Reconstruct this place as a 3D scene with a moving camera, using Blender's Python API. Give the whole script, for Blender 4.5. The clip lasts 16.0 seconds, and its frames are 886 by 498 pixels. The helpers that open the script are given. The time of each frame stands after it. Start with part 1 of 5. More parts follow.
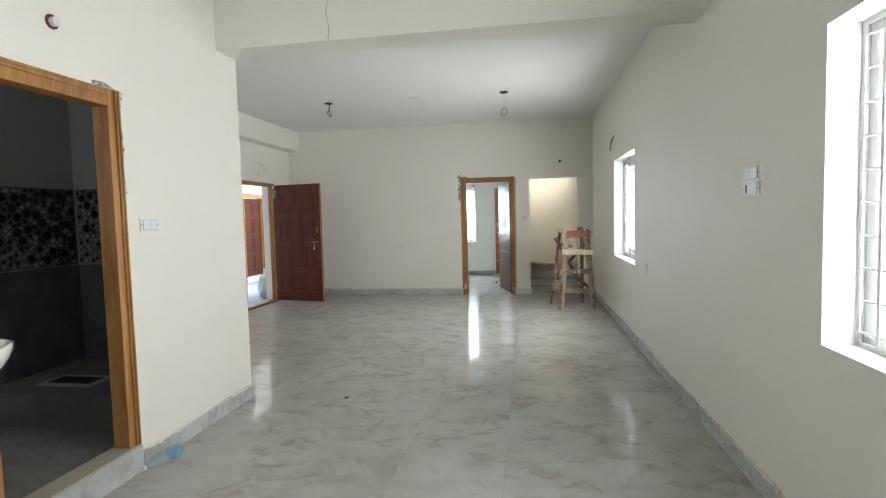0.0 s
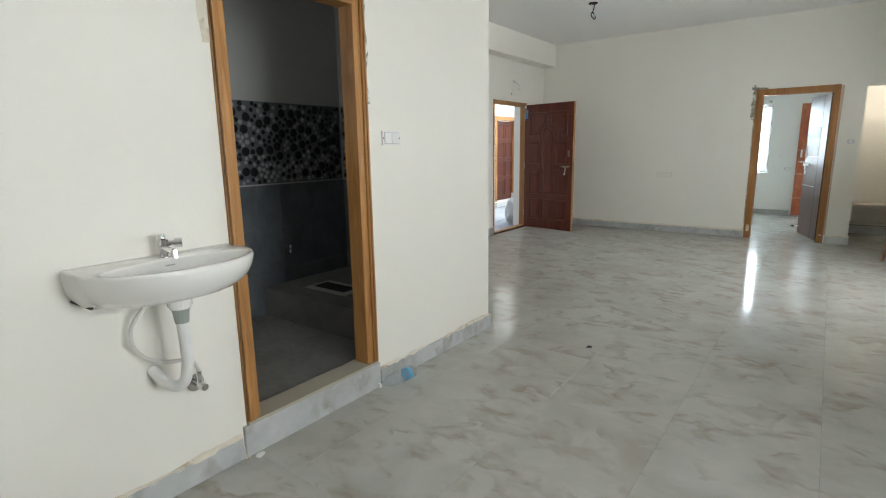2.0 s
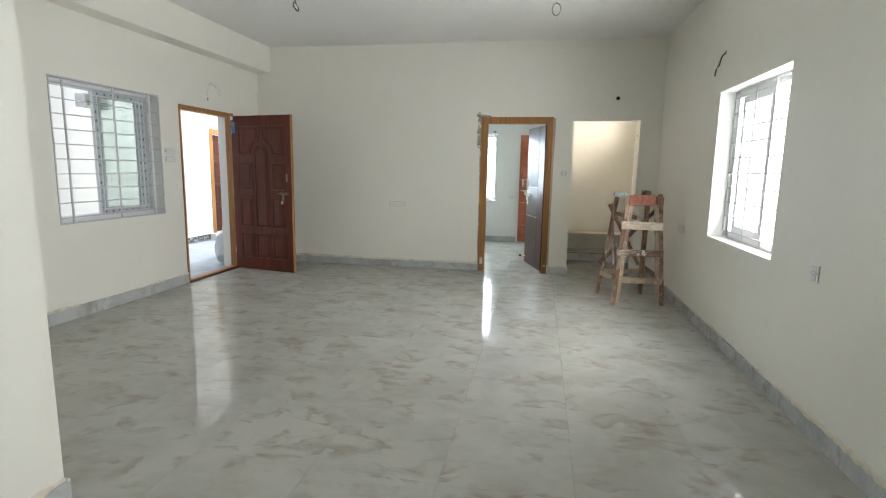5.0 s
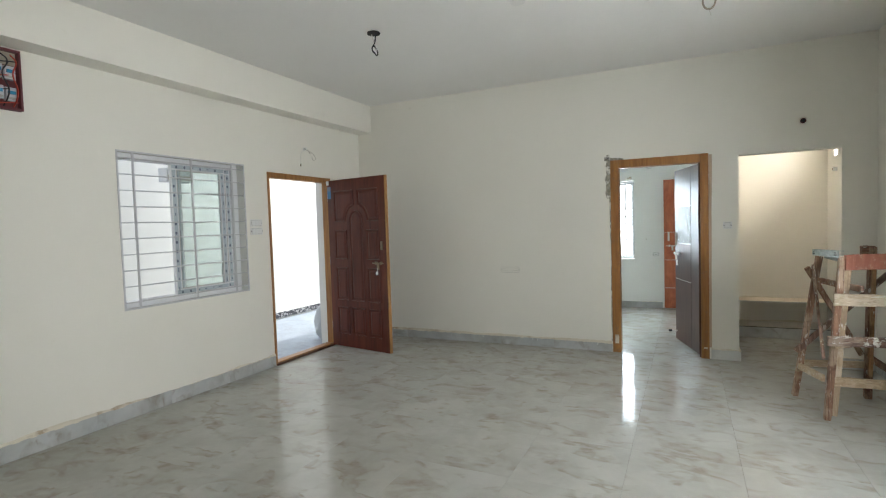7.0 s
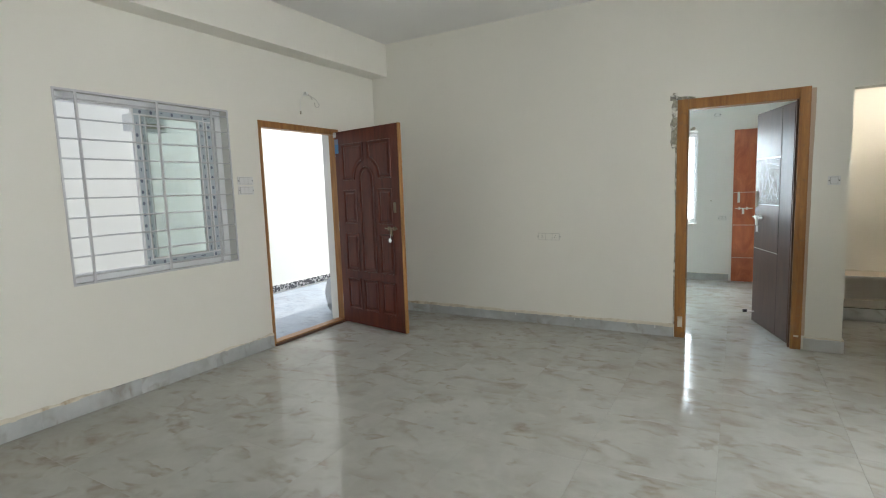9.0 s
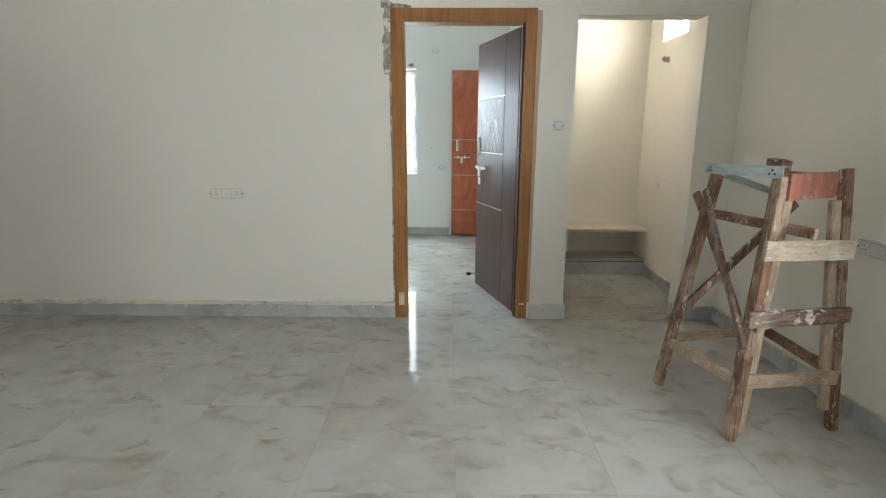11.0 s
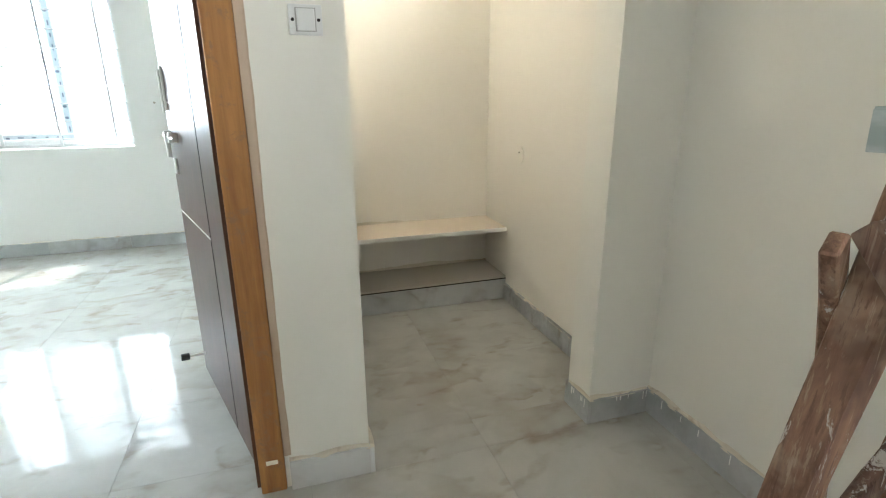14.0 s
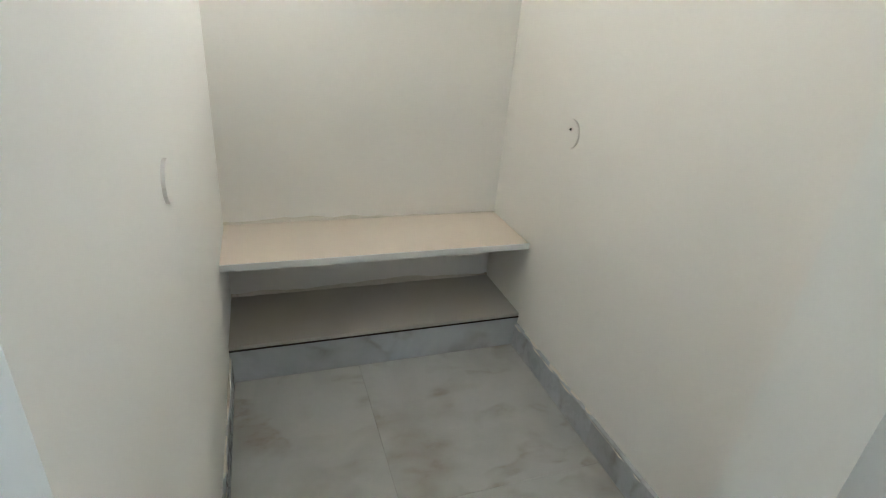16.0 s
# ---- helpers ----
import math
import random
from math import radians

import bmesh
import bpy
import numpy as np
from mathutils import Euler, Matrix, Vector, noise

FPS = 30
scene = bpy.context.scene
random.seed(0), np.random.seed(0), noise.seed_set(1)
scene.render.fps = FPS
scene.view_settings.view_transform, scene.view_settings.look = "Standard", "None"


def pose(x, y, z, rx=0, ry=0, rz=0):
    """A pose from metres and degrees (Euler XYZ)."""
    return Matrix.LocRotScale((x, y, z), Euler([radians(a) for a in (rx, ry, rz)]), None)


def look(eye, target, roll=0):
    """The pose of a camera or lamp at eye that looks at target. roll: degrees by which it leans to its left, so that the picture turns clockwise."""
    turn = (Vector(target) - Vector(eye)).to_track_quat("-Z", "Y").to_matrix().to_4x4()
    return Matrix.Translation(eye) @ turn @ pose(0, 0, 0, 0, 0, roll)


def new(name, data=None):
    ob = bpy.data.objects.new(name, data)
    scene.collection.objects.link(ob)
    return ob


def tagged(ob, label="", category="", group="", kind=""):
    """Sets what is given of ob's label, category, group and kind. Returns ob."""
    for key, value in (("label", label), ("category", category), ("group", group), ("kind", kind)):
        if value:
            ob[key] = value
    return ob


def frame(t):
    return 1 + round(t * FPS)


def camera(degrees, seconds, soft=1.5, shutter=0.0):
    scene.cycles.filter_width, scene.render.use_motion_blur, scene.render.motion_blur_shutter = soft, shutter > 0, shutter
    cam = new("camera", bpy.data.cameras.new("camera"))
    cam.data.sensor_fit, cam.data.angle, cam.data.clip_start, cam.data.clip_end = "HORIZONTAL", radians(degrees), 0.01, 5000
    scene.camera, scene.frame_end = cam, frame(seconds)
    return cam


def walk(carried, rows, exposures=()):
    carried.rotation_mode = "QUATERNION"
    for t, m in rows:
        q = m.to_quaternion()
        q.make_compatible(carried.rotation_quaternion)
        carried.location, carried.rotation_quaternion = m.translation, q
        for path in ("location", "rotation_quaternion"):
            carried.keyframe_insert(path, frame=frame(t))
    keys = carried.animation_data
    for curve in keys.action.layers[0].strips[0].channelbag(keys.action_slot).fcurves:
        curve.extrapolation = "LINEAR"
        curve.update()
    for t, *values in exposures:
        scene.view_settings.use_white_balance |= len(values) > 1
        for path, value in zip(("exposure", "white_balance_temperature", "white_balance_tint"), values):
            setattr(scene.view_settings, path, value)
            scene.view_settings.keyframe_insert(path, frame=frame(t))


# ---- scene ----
cam = camera(81.6, 16.0, 1.15)
PATH = [
    (0, (0.228, -0.721, 1.441), (-0.096, 1.249, 1.316), -1.5),
    (0.5, (0.185, -0.604, 1.439), (-0.174, 1.359, 1.295), -1.7),
    (1, (0.082, -0.443, 1.415), (-0.383, 1.493, 1.221), -1.0),
    (1.5, (0.013, -0.286, 1.359), (-0.826, 1.51, 1.093), -1.5),
    (1.7, (-0.013, -0.202, 1.375), (-0.979, 1.524, 1.081), -1.2),
    (2, (-0.016, -0.152, 1.376), (-1.191, 1.42, 0.993), -0.9),
    (2.2, (-0.062, -0.101, 1.31), (-1.321, 1.378, 0.834), -0.9),
    (2.5, (-0.116, -0.036, 1.28), (-1.382, 1.387, 0.67), -0.6),
    (2.7, (-0.168, 0.077, 1.272), (-1.305, 1.599, 0.648), -0.4),
    (3, (-0.224, 0.209, 1.34), (-1.07, 1.907, 0.706), 1.0),
    (3.2, (-0.206, 0.311, 1.323), (-0.859, 2.098, 0.705), 1.2),
    (3.5, (-0.13, 0.496, 1.339), (-0.53, 2.366, 0.752), 1.4),
    (3.7, (-0.105, 0.64, 1.355), (-0.418, 2.539, 0.811), 1.2),
    (5.8, (-0.221, 2.03, 1.423), (-0.708, 3.958, 1.21), -1.1),
    (6, (-0.287, 2.187, 1.423), (-0.856, 4.094, 1.228), -1.2),
    (6.5, (-0.31, 2.467, 1.454), (-1.04, 4.324, 1.321), -1.6),
    (7, (-0.199, 2.69, 1.479), (-1.056, 4.494, 1.387), -1.8),
    (7.5, (-0.213, 2.834, 1.466), (-1.178, 4.582, 1.345), -1.9),
    (8, (-0.341, 3.08, 1.438), (-1.359, 4.792, 1.264), -2.1),
    (8.2, (-0.381, 3.157, 1.437), (-1.415, 4.858, 1.241), -2.3),
    (10.3, (-0.539, 4.556, 1.359), (-1.052, 6.463, 1.046), -0.8),
    (10.5, (-0.545, 4.694, 1.353), (-0.901, 6.632, 1.012), -0.9),
    (11, (-0.563, 5.046, 1.34), (-0.585, 6.997, 0.898), 0.2),
    (11.5, (-0.568, 5.44, 1.326), (-0.289, 7.363, 0.852), 0.6),
    (12, (-0.421, 5.797, 1.299), (0.01, 7.691, 0.818), 0.5),
    (12.5, (-0.316, 6.127, 1.264), (0.22, 7.992, 0.781), 0.4),
    (13, (-0.182, 6.487, 1.265), (0.411, 8.335, 0.78), 0.3),
    (13.5, (0.009, 6.841, 1.251), (0.57, 8.686, 0.72), -0.3),
    (14, (0.084, 7.214, 1.217), (0.66, 9.037, 0.629), -0.3),
    (14.5, (0.16, 7.552, 1.239), (0.725, 9.308, 0.467), -0.5),
    (15, (0.288, 7.837, 1.22), (0.818, 9.492, 0.23), -0.7),
    (15.5, (0.355, 8.118, 1.189), (0.98, 9.741, 0.201), 2.6),
    (16, (0.414, 8.383, 1.204), (1.057, 10.078, 0.359), 5.0),
]
walk(cam, [(t, look(eye, target, roll)) for t, eye, target, roll in PATH], [(0, 0.05, 6450, 10), (2.2, -0.06, 6450, 10), (3.0, 0.12, 6650, 10), (3.5, 0.10, 6500, 10), (7, 0.0, 6500, 10), (8.2, -0.10, 6550, 10), (10.5, 0.08, 6500, 10), (11.0, 0.16, 6450, 10), (11.5, 0.46, 6400, 10), (12.5, 0.67, 6300, 10), (13.5, 0.76, 6350, 9), (14.2, 0.74, 6400, 10), (15, 0.92, 6450, 10), (15.5, 0.88, 6050, 10), (16, 0.72, 5550, 10)])

# ---- exposure, sky and large lights ----
scene.view_settings.exposure = 0.0
world = bpy.data.worlds.new("daylight")
scene.world = world
world.use_nodes = True
wn, wl = world.node_tree.nodes, world.node_tree.links
sky = wn.new("ShaderNodeTexSky")
sky.sky_type, sky.sun_disc = "NISHITA", False
sky.sun_elevation, sky.sun_rotation = radians(62), radians(200)
wn["Background"].inputs["Strength"].default_value = 0.15
wl.new(sky.outputs[0], wn["Background"].inputs["Color"])

sun = new("sun", bpy.data.lights.new("sun", "SUN"))
sun.data.energy, sun.data.angle, sun.data.color = 3.0, radians(0.5), (1, 0.95, 0.88)
sun.matrix_world = pose(0, 0, 20, 28, 0, 160)


def daylight_lamp(name, place, target, wide, high, watts, color=(0.95, 0.98, 1.0)):
    lamp = new(name, bpy.data.lights.new(name, "AREA"))
    lamp.data.shape, lamp.data.size, lamp.data.size_y = "RECTANGLE", wide, high
    lamp.data.energy, lamp.data.color = watts, color
    lamp.matrix_world = look(place, target)
    return lamp


LX, RX, FY = -4.278, 1.388, 8.66        # left, right and far wall faces
BX, BY = -2.034, 3.125                   # bathroom wall face and its corner
CEIL = 3.12
YB = 11.85                              # bedroom far wall face
BACK = -2.6

GAP = 0.236                             # the lamps stand just outside the 0.23 m walls
daylight_lamp("window_daylight", (RX + GAP + 0.17, 5.815, 1.492), (0, 5.815, 1.62), 1.325, 1.263, 103)
daylight_lamp("window_daylight", (RX + GAP + 0.15, 0.835, 1.516), (0, 0.835, 1.80), 1.39, 1.257, 77)
daylight_lamp("window_daylight", (-1.7175, YB + GAP + 0.3, 1.62), (-1.7175, YB - 1.6, 0.30), 1.7, 1.6, 200, (0.76, 0.90, 1.0))
daylight_lamp("window_daylight", (RX + 0.33, 9.67, 2.42), (0.55, 9.67, 1.25), 0.55, 0.5, 49, (1, 0.925, 0.82))
# unseen bathroom fill lamp, set in an added wall opening; no such window is known
daylight_lamp("window_daylight", (-3.0, 0.18, 2.05), (-3.0, 3, 1.4), 0.6, 0.5, 3.2)
daylight_lamp("porch_daylight", (-5.45, 10.5, 3.5), (-5.45, 10.5, 0), 1.7, 2.9, 120)


# ---- materials ----
def material(name, color, rough=0.6, metal=0.0, **more):
    m = bpy.data.materials.new(name)
    m.use_nodes = True
    b = m.node_tree.nodes["Principled BSDF"]
    b.inputs["Base Color"].default_value = (*color, 1)
    b.inputs["Roughness"].default_value, b.inputs["Metallic"].default_value = rough, metal
    for key, value in more.items():
        b.inputs[key.replace("_", " ")].default_value = value
    return m


def node(m, kind, inputs=None, **props):
    n = m.node_tree.nodes.new(kind)
    for key, value in props.items():
        setattr(n, key, value)
    for key, value in (inputs or {}).items():
        if isinstance(value, bpy.types.NodeSocket):
            m.node_tree.links.new(value, n.inputs[key])
        else:
            n.inputs[key].default_value = value
    return n


def link(m, a, b):
    m.node_tree.links.new(a, b)


def bsdf(m):
    return m.node_tree.nodes["Principled BSDF"]


def ramp(m, fac, stops):
    r = node(m, "ShaderNodeValToRGB", {"Fac": fac})
    e = r.color_ramp.elements
    while len(e) < len(stops):
        e.new(0.5)
    for el, (p, c) in zip(e, stops):
        el.position, el.color = p, (*c, 1) if len(c) == 3 else c
    return r.outputs["Color"]


def coords(m, scale=(1, 1, 1), shuffle=0.0):
    """World-sized coordinates of the object, moved by a chance amount for each object."""
    tc = node(m, "ShaderNodeTexCoord")
    out = tc.outputs["Object"]
    if shuffle:
        info = node(m, "ShaderNodeObjectInfo")
        mul = node(m, "ShaderNodeVectorMath", {0: (shuffle, shuffle * 1.7, shuffle * 0.6)}, operation="SCALE")
        link(m, info.outputs["Random"], mul.inputs["Scale"])
        add = node(m, "ShaderNodeVectorMath", {0: out, 1: mul.outputs[0]}, operation="ADD")
        out = add.outputs[0]
    mp = node(m, "ShaderNodeMapping", {"Vector": out, "Scale": scale})
    return mp.outputs[0]


def noise_tex(m, vec, scale, detail=4.0, rough=0.55, dist=0.0):
    n = node(m, "ShaderNodeTexNoise", {"Vector": vec, "Scale": scale, "Detail": detail, "Roughness": rough, "Distortion": dist})
    return n.outputs["Fac"]


def mixc(m, fac, a, b, blend="MIX"):
    n = node(m, "ShaderNodeMix", data_type="RGBA", blend_type=blend)
    for sock, v in ((n.inputs[0], fac), (n.inputs[6], a), (n.inputs[7], b)):
        if isinstance(v, bpy.types.NodeSocket):
            link(m, v, sock)
        else:
            sock.default_value = v if isinstance(v, (int, float)) else (*v, 1)
    return n.outputs[2]


def bump(m, height, strength=0.2, distance=0.01):
    b = node(m, "ShaderNodeBump", {"Height": height, "Strength": strength, "Distance": distance})
    link(m, b.outputs[0], bsdf(m).inputs["Normal"])


def painted(name, color, stain=(0.7, 0.66, 0.55), rough=0.75, dirt=0.0):
    m = material(name, color, rough)
    v = coords(m)
    big = noise_tex(m, v, 0.9, 5, 0.6)
    spots = noise_tex(m, v, 5.0, 6, 0.7, 0.6)
    f1 = ramp(m, big, [(0.35, (0, 0, 0)), (0.8, (0.5, 0.5, 0.5))])
    c = mixc(m, f1, color, tuple(x * 0.93 for x in color))
    f2 = ramp(m, spots, [(0.66 - dirt * 0.12, (0, 0, 0)), (0.8 - dirt * 0.14, (0.35 + dirt * 0.45,) * 3)])
    c = mixc(m, f2, c, stain)
    link(m, c, bsdf(m).inputs["Base Color"])
    fine = noise_tex(m, v, 60, 3, 0.6)
    wide = noise_tex(m, v, 6, 3, 0.5)
    s = node(m, "ShaderNodeMath", {0: fine, 1: 0.3}, operation="MULTIPLY")
    a = node(m, "ShaderNodeMath", {0: wide, 1: s.outputs[0]}, operation="ADD")
    bump(m, a.outputs[0], 0.25, 0.006)
    return m


WALL = painted("cream_wall_paint", (0.86, 0.84, 0.765), rough=0.58)
CEILING = painted("ceiling_paint", (0.87, 0.865, 0.84))
YELLOW = painted("alcove_cream_paint", (0.87, 0.835, 0.76), rough=0.58)
BEDPAINT = painted("pale_bedroom_paint", (0.835, 0.83, 0.80))
REVEAL = painted("white_reveal_paint", (0.84, 0.84, 0.80))
PLASTER = painted("raw_plaster", (0.42, 0.38, 0.30), (0.3, 0.27, 0.2), 0.9)
CREAMPLASTER = painted("cream_filler", (0.74, 0.685, 0.57), (0.40, 0.29, 0.18), 0.85, 1.0)
SMUDGE = painted("thin_grey_smudge", (0.50, 0.47, 0.38), (0.30, 0.27, 0.20), 0.9, 0.6)
link(SMUDGE, ramp(SMUDGE, noise_tex(SMUDGE, coords(SMUDGE), 16.0, 5, 0.65, 0.6), [(0.40, (0.10,) * 3), (0.60, (0.85,) * 3)]), bsdf(SMUDGE).inputs["Alpha"])
SHELFPAINT = painted("dusty_cream_shelf_paint", (0.78, 0.68, 0.56), (0.60, 0.48, 0.36), 0.7)
STAINED = painted("wood_stained_filler", (0.55, 0.42, 0.31), (0.40, 0.24, 0.13), 0.75)
CONCRETE = painted("grey_cement", (0.33, 0.34, 0.34), (0.25, 0.25, 0.24), 0.8)


def marble(name, base, shade, vein, rough, shuffle=40.0, veins=1.0, follow=False):
    m = material(name, base, rough)
    v = coords(m, (1, 1, 1), shuffle)
    if follow:
        # the print runs on from tile to tile, with a small jump in depth at each joint
        geo = node(m, "ShaderNodeNewGeometry")
        info = node(m, "ShaderNodeObjectInfo")
        jump = node(m, "ShaderNodeVectorMath", {0: (0.05, 0.03, 0.35)}, operation="SCALE")
        link(m, info.outputs["Random"], jump.inputs["Scale"])
        v = node(m, "ShaderNodeVectorMath", {0: geo.outputs["Position"], 1: jump.outputs[0]}, operation="ADD").outputs[0]
    st = node(m, "ShaderNodeMapping", {"Vector": v, "Rotation": (0, 0, 0.25), "Scale": (1.0, 1.55, 1)}).outputs[0]
    mild = noise_tex(m, v, 2.4, 5, 0.6, 0.4)
    c = mixc(m, ramp(m, mild, [(0.36, (0, 0, 0)), (0.60, (1, 1, 1))]), base, shade)
    wash = noise_tex(m, v, 1.3, 3, 0.55, 0.5)
    c = mixc(m, ramp(m, wash, [(0.46, (0, 0, 0)), (0.66, (0.42 * veins,) * 3)]), c, tuple(0.65 * x + 0.35 * y for x, y in zip(base, vein)))
    # pale drifts, then tan strokes that follow the edges of broad clouds: sharp on one side, feathered on the other
    drift = noise_tex(m, v, 4.6, 2, 0.5, 0.8)
    c = mixc(m, ramp(m, drift, [(0.52, (0, 0, 0)), (0.66, (0.55, 0.55, 0.55))]), c, tuple(min(1, x * 1.16) for x in base))
    mid = tuple(0.45 * x + 0.55 * y for x, y in zip(base, vein))
    for k, (size, low) in enumerate(((2.3, 0.47), (3.4, 0.50))):
        shift = node(m, "ShaderNodeMapping", {"Vector": st, "Location": (3.1 * k, 7.7 * k, 0), "Rotation": (0, 0, 0.9 * k)}).outputs[0]
        edge = noise_tex(m, shift, size, 3, 0.48, 0.45)
        gate = ramp(m, noise_tex(m, shift, size * 1.3, 2, 0.5, 0.3), [(0.49, (0, 0, 0)), (0.62, (1, 1, 1))])
        cloud = ramp(m, edge, [(low - 0.01, (0, 0, 0)), (low + 0.035, (0.50 * veins,) * 3), (low + 0.08, (0.36 * veins,) * 3), (low + 0.16, (0, 0, 0))])
        c = mixc(m, node(m, "ShaderNodeMath", {0: gate, 1: cloud}, operation="MULTIPLY").outputs[0], c, mid)
        core = ramp(m, edge, [(low - 0.004, (0, 0, 0)), (low + 0.035, (0.40 * veins,) * 3), (low + 0.10, (0, 0, 0))])
        fleck = ramp(m, noise_tex(m, shift, size * 3.4, 4, 0.6), [(0.48, (0, 0, 0)), (0.62, (1, 1, 1))])
        c = mixc(m, node(m, "ShaderNodeMath", {0: node(m, "ShaderNodeMath", {0: gate, 1: core}, operation="MULTIPLY").outputs[0], 1: fleck}, operation="MULTIPLY").outputs[0], c, vein)
    link(m, c, bsdf(m).inputs["Base Color"])
    wav = noise_tex(m, v, 12.0, 2, 0.5)
    bump(m, wav, 0.30, 0.0022)
    sheen = noise_tex(m, node(m, "ShaderNodeMapping", {"Vector": v, "Scale": (1, 1.5, 1)}).outputs[0], 21.0, 4, 0.6, 0.8)
    link(m, ramp(m, sheen, [(0.44, (0.065,) * 3), (0.54, (0.095,) * 3)]), bsdf(m).inputs["Specular IOR Level"])
    # a dusty film breaks the polish into small clear patches
    link(m, ramp(m, sheen, [(0.465, (rough + 0.19,) * 3), (0.515, (rough,) * 3)]), bsdf(m).inputs["Roughness"])
    return m


TILE = marble("glossy_marble_tile", (0.425, 0.420, 0.383), (0.495, 0.495, 0.460), (0.255, 0.195, 0.125), 0.04, follow=True)
SKIRT = marble("grey_marble_skirting", (0.43, 0.45, 0.45), (0.56, 0.575, 0.57), (0.27, 0.21, 0.16), 0.25, veins=1.0)
PALESKIRT = marble("whitish_marble_skirting", (0.60, 0.605, 0.585), (0.70, 0.705, 0.69), (0.42, 0.36, 0.29), 0.3, veins=0.4)
GROUT = material("grout", (0.36, 0.35, 0.325), 0.9)


def wood(name, color, dark, rough, grain=(14, 14, 1.2), wear=None, coat=0.0, spread=0.0):
    m = material(name, color, rough)
    v = coords(m, grain, 20.0)
    g = noise_tex(m, v, 1.6, 8, 0.65, 0.8)
    c = mixc(m, ramp(m, g, [(0.35, (0, 0, 0)), (0.65, (1, 1, 1))]), dark, color)
    v2 = coords(m, (1, 1, 1), 9.0)
    if wear:
        w = noise_tex(m, v2, 20.0, 8, 0.75, 0.4)
        c = mixc(m, ramp(m, w, [(0.54 - spread, (0, 0, 0)), (0.62 - spread, (0.75, 0.75, 0.75))]), c, wear)
    link(m, c, bsdf(m).inputs["Base Color"])
    bsdf(m).inputs["Coat Weight"].default_value = coat
    bump(m, g, 0.2, 0.002)
    return m


TEAK = wood("teak_frame_wood", (0.50, 0.26, 0.085), (0.31, 0.135, 0.035), 0.45)
TEAKWORN = wood("worn_teak_frame_wood", (0.43, 0.20, 0.055), (0.27, 0.11, 0.03), 0.5, wear=(0.26, 0.14, 0.065))
# dark wood of the entrance sill, also the colour of shade inside the bedroom jamb
DARKTEAKSHADE = wood("dark_teak_and_shade", (0.13, 0.055, 0.025), (0.06, 0.025, 0.012), 0.7)
TEAKENT = wood("entrance_teak", (0.42, 0.20, 0.055), (0.26, 0.11, 0.028), 0.45)
MAHOG = wood("mahogany_varnish", (0.135, 0.028, 0.013), (0.07, 0.014, 0.007), 0.36, coat=0.1)
WALNUT = wood("walnut_laminate", (0.105, 0.050, 0.037), (0.068, 0.033, 0.025), 0.33, (8, 8, 1.5), coat=0.0)
for m, level in ((MAHOG, 0.28), (WALNUT, 0.25)):
    bsdf(m).inputs["Specular IOR Level"].default_value = level
RED = wood("red_brown_laminate", (0.56, 0.17, 0.075), (0.36, 0.085, 0.035), 0.3, (5, 5, 2.0), coat=0.3)


def old_timber(name, mid, dark, faded, much, flat=False):
    """Site timber: grain, darker and sun-faded stretches, and runs and specks of dried paint."""
    m = material(name, mid, 0.8)
    grain = noise_tex(m, coords(m, (2.5, 30, 30) if flat else (30, 30, 2.5), 20.0), 1.5, 8, 0.65, 0.6)
    c = mixc(m, ramp(m, grain, [(0.36, (0, 0, 0)), (0.62, (1, 1, 1))]), dark, mid)
    v = coords(m, (1, 1, 1), 9.0)
    c = mixc(m, ramp(m, noise_tex(m, v, 5.0, 5, 0.6), [(0.50, (0, 0, 0)), (0.60, (0.75, 0.75, 0.75))]), c, faded)
    c = mixc(m, ramp(m, noise_tex(m, v, 4.0, 4, 0.6, 0.5), [(0.56, (0, 0, 0)), (0.64, (0.8, 0.8, 0.8))]), c, tuple(x * 0.7 for x in dark))
    chips = noise_tex(m, coords(m, (6, 95, 95) if flat else (95, 95, 6), 31.0), 1.0, 4, 0.7)
    c = mixc(m, ramp(m, chips, [(0.56, (0, 0, 0)), (0.63, (0.75, 0.75, 0.75))]), c, tuple(x * 0.75 for x in dark))
    c = mixc(m, ramp(m, chips, [(0.34, (0.55, 0.55, 0.55)), (0.42, (0, 0, 0))]), c, tuple(min(1, x * 1.15) for x in faded))
    runs = noise_tex(m, coords(m, (9, 34, 34) if flat else (34, 34, 9), 14.0), 1.0, 6, 0.7, 0.5)
    c = mixc(m, ramp(m, runs, [(0.63 - much, (0, 0, 0)), (0.66 - much, (0.85, 0.85, 0.85))]), c, (0.68, 0.66, 0.61))
    link(m, c, bsdf(m).inputs["Base Color"])
    both = node(m, "ShaderNodeMath", {0: grain, 1: runs}, operation="ADD").outputs[0]
    bump(m, both, 0.45, 0.003)
    return m


SCAF = old_timber("paint_splashed_wood", (0.33, 0.185, 0.118), (0.145, 0.072, 0.046), (0.45, 0.345, 0.25), 0.035)
PALE = old_timber("pale_splashed_wood", (0.52, 0.405, 0.28), (0.40, 0.29, 0.19), (0.62, 0.54, 0.43), 0.015)
LYING = {SCAF.name: old_timber("paint_splashed_rail", (0.32, 0.170, 0.108), (0.135, 0.066, 0.042), (0.40, 0.31, 0.23), 0.025, True)}
SPLASH = old_timber("heavily_splashed_wood", (0.26, 0.155, 0.11), (0.11, 0.06, 0.045), (0.38, 0.30, 0.24), 0.05)
WHITED = old_timber("whitewashed_plank", (0.60, 0.51, 0.39), (0.47, 0.37, 0.26), (0.70, 0.64, 0.54), 0.02, True)
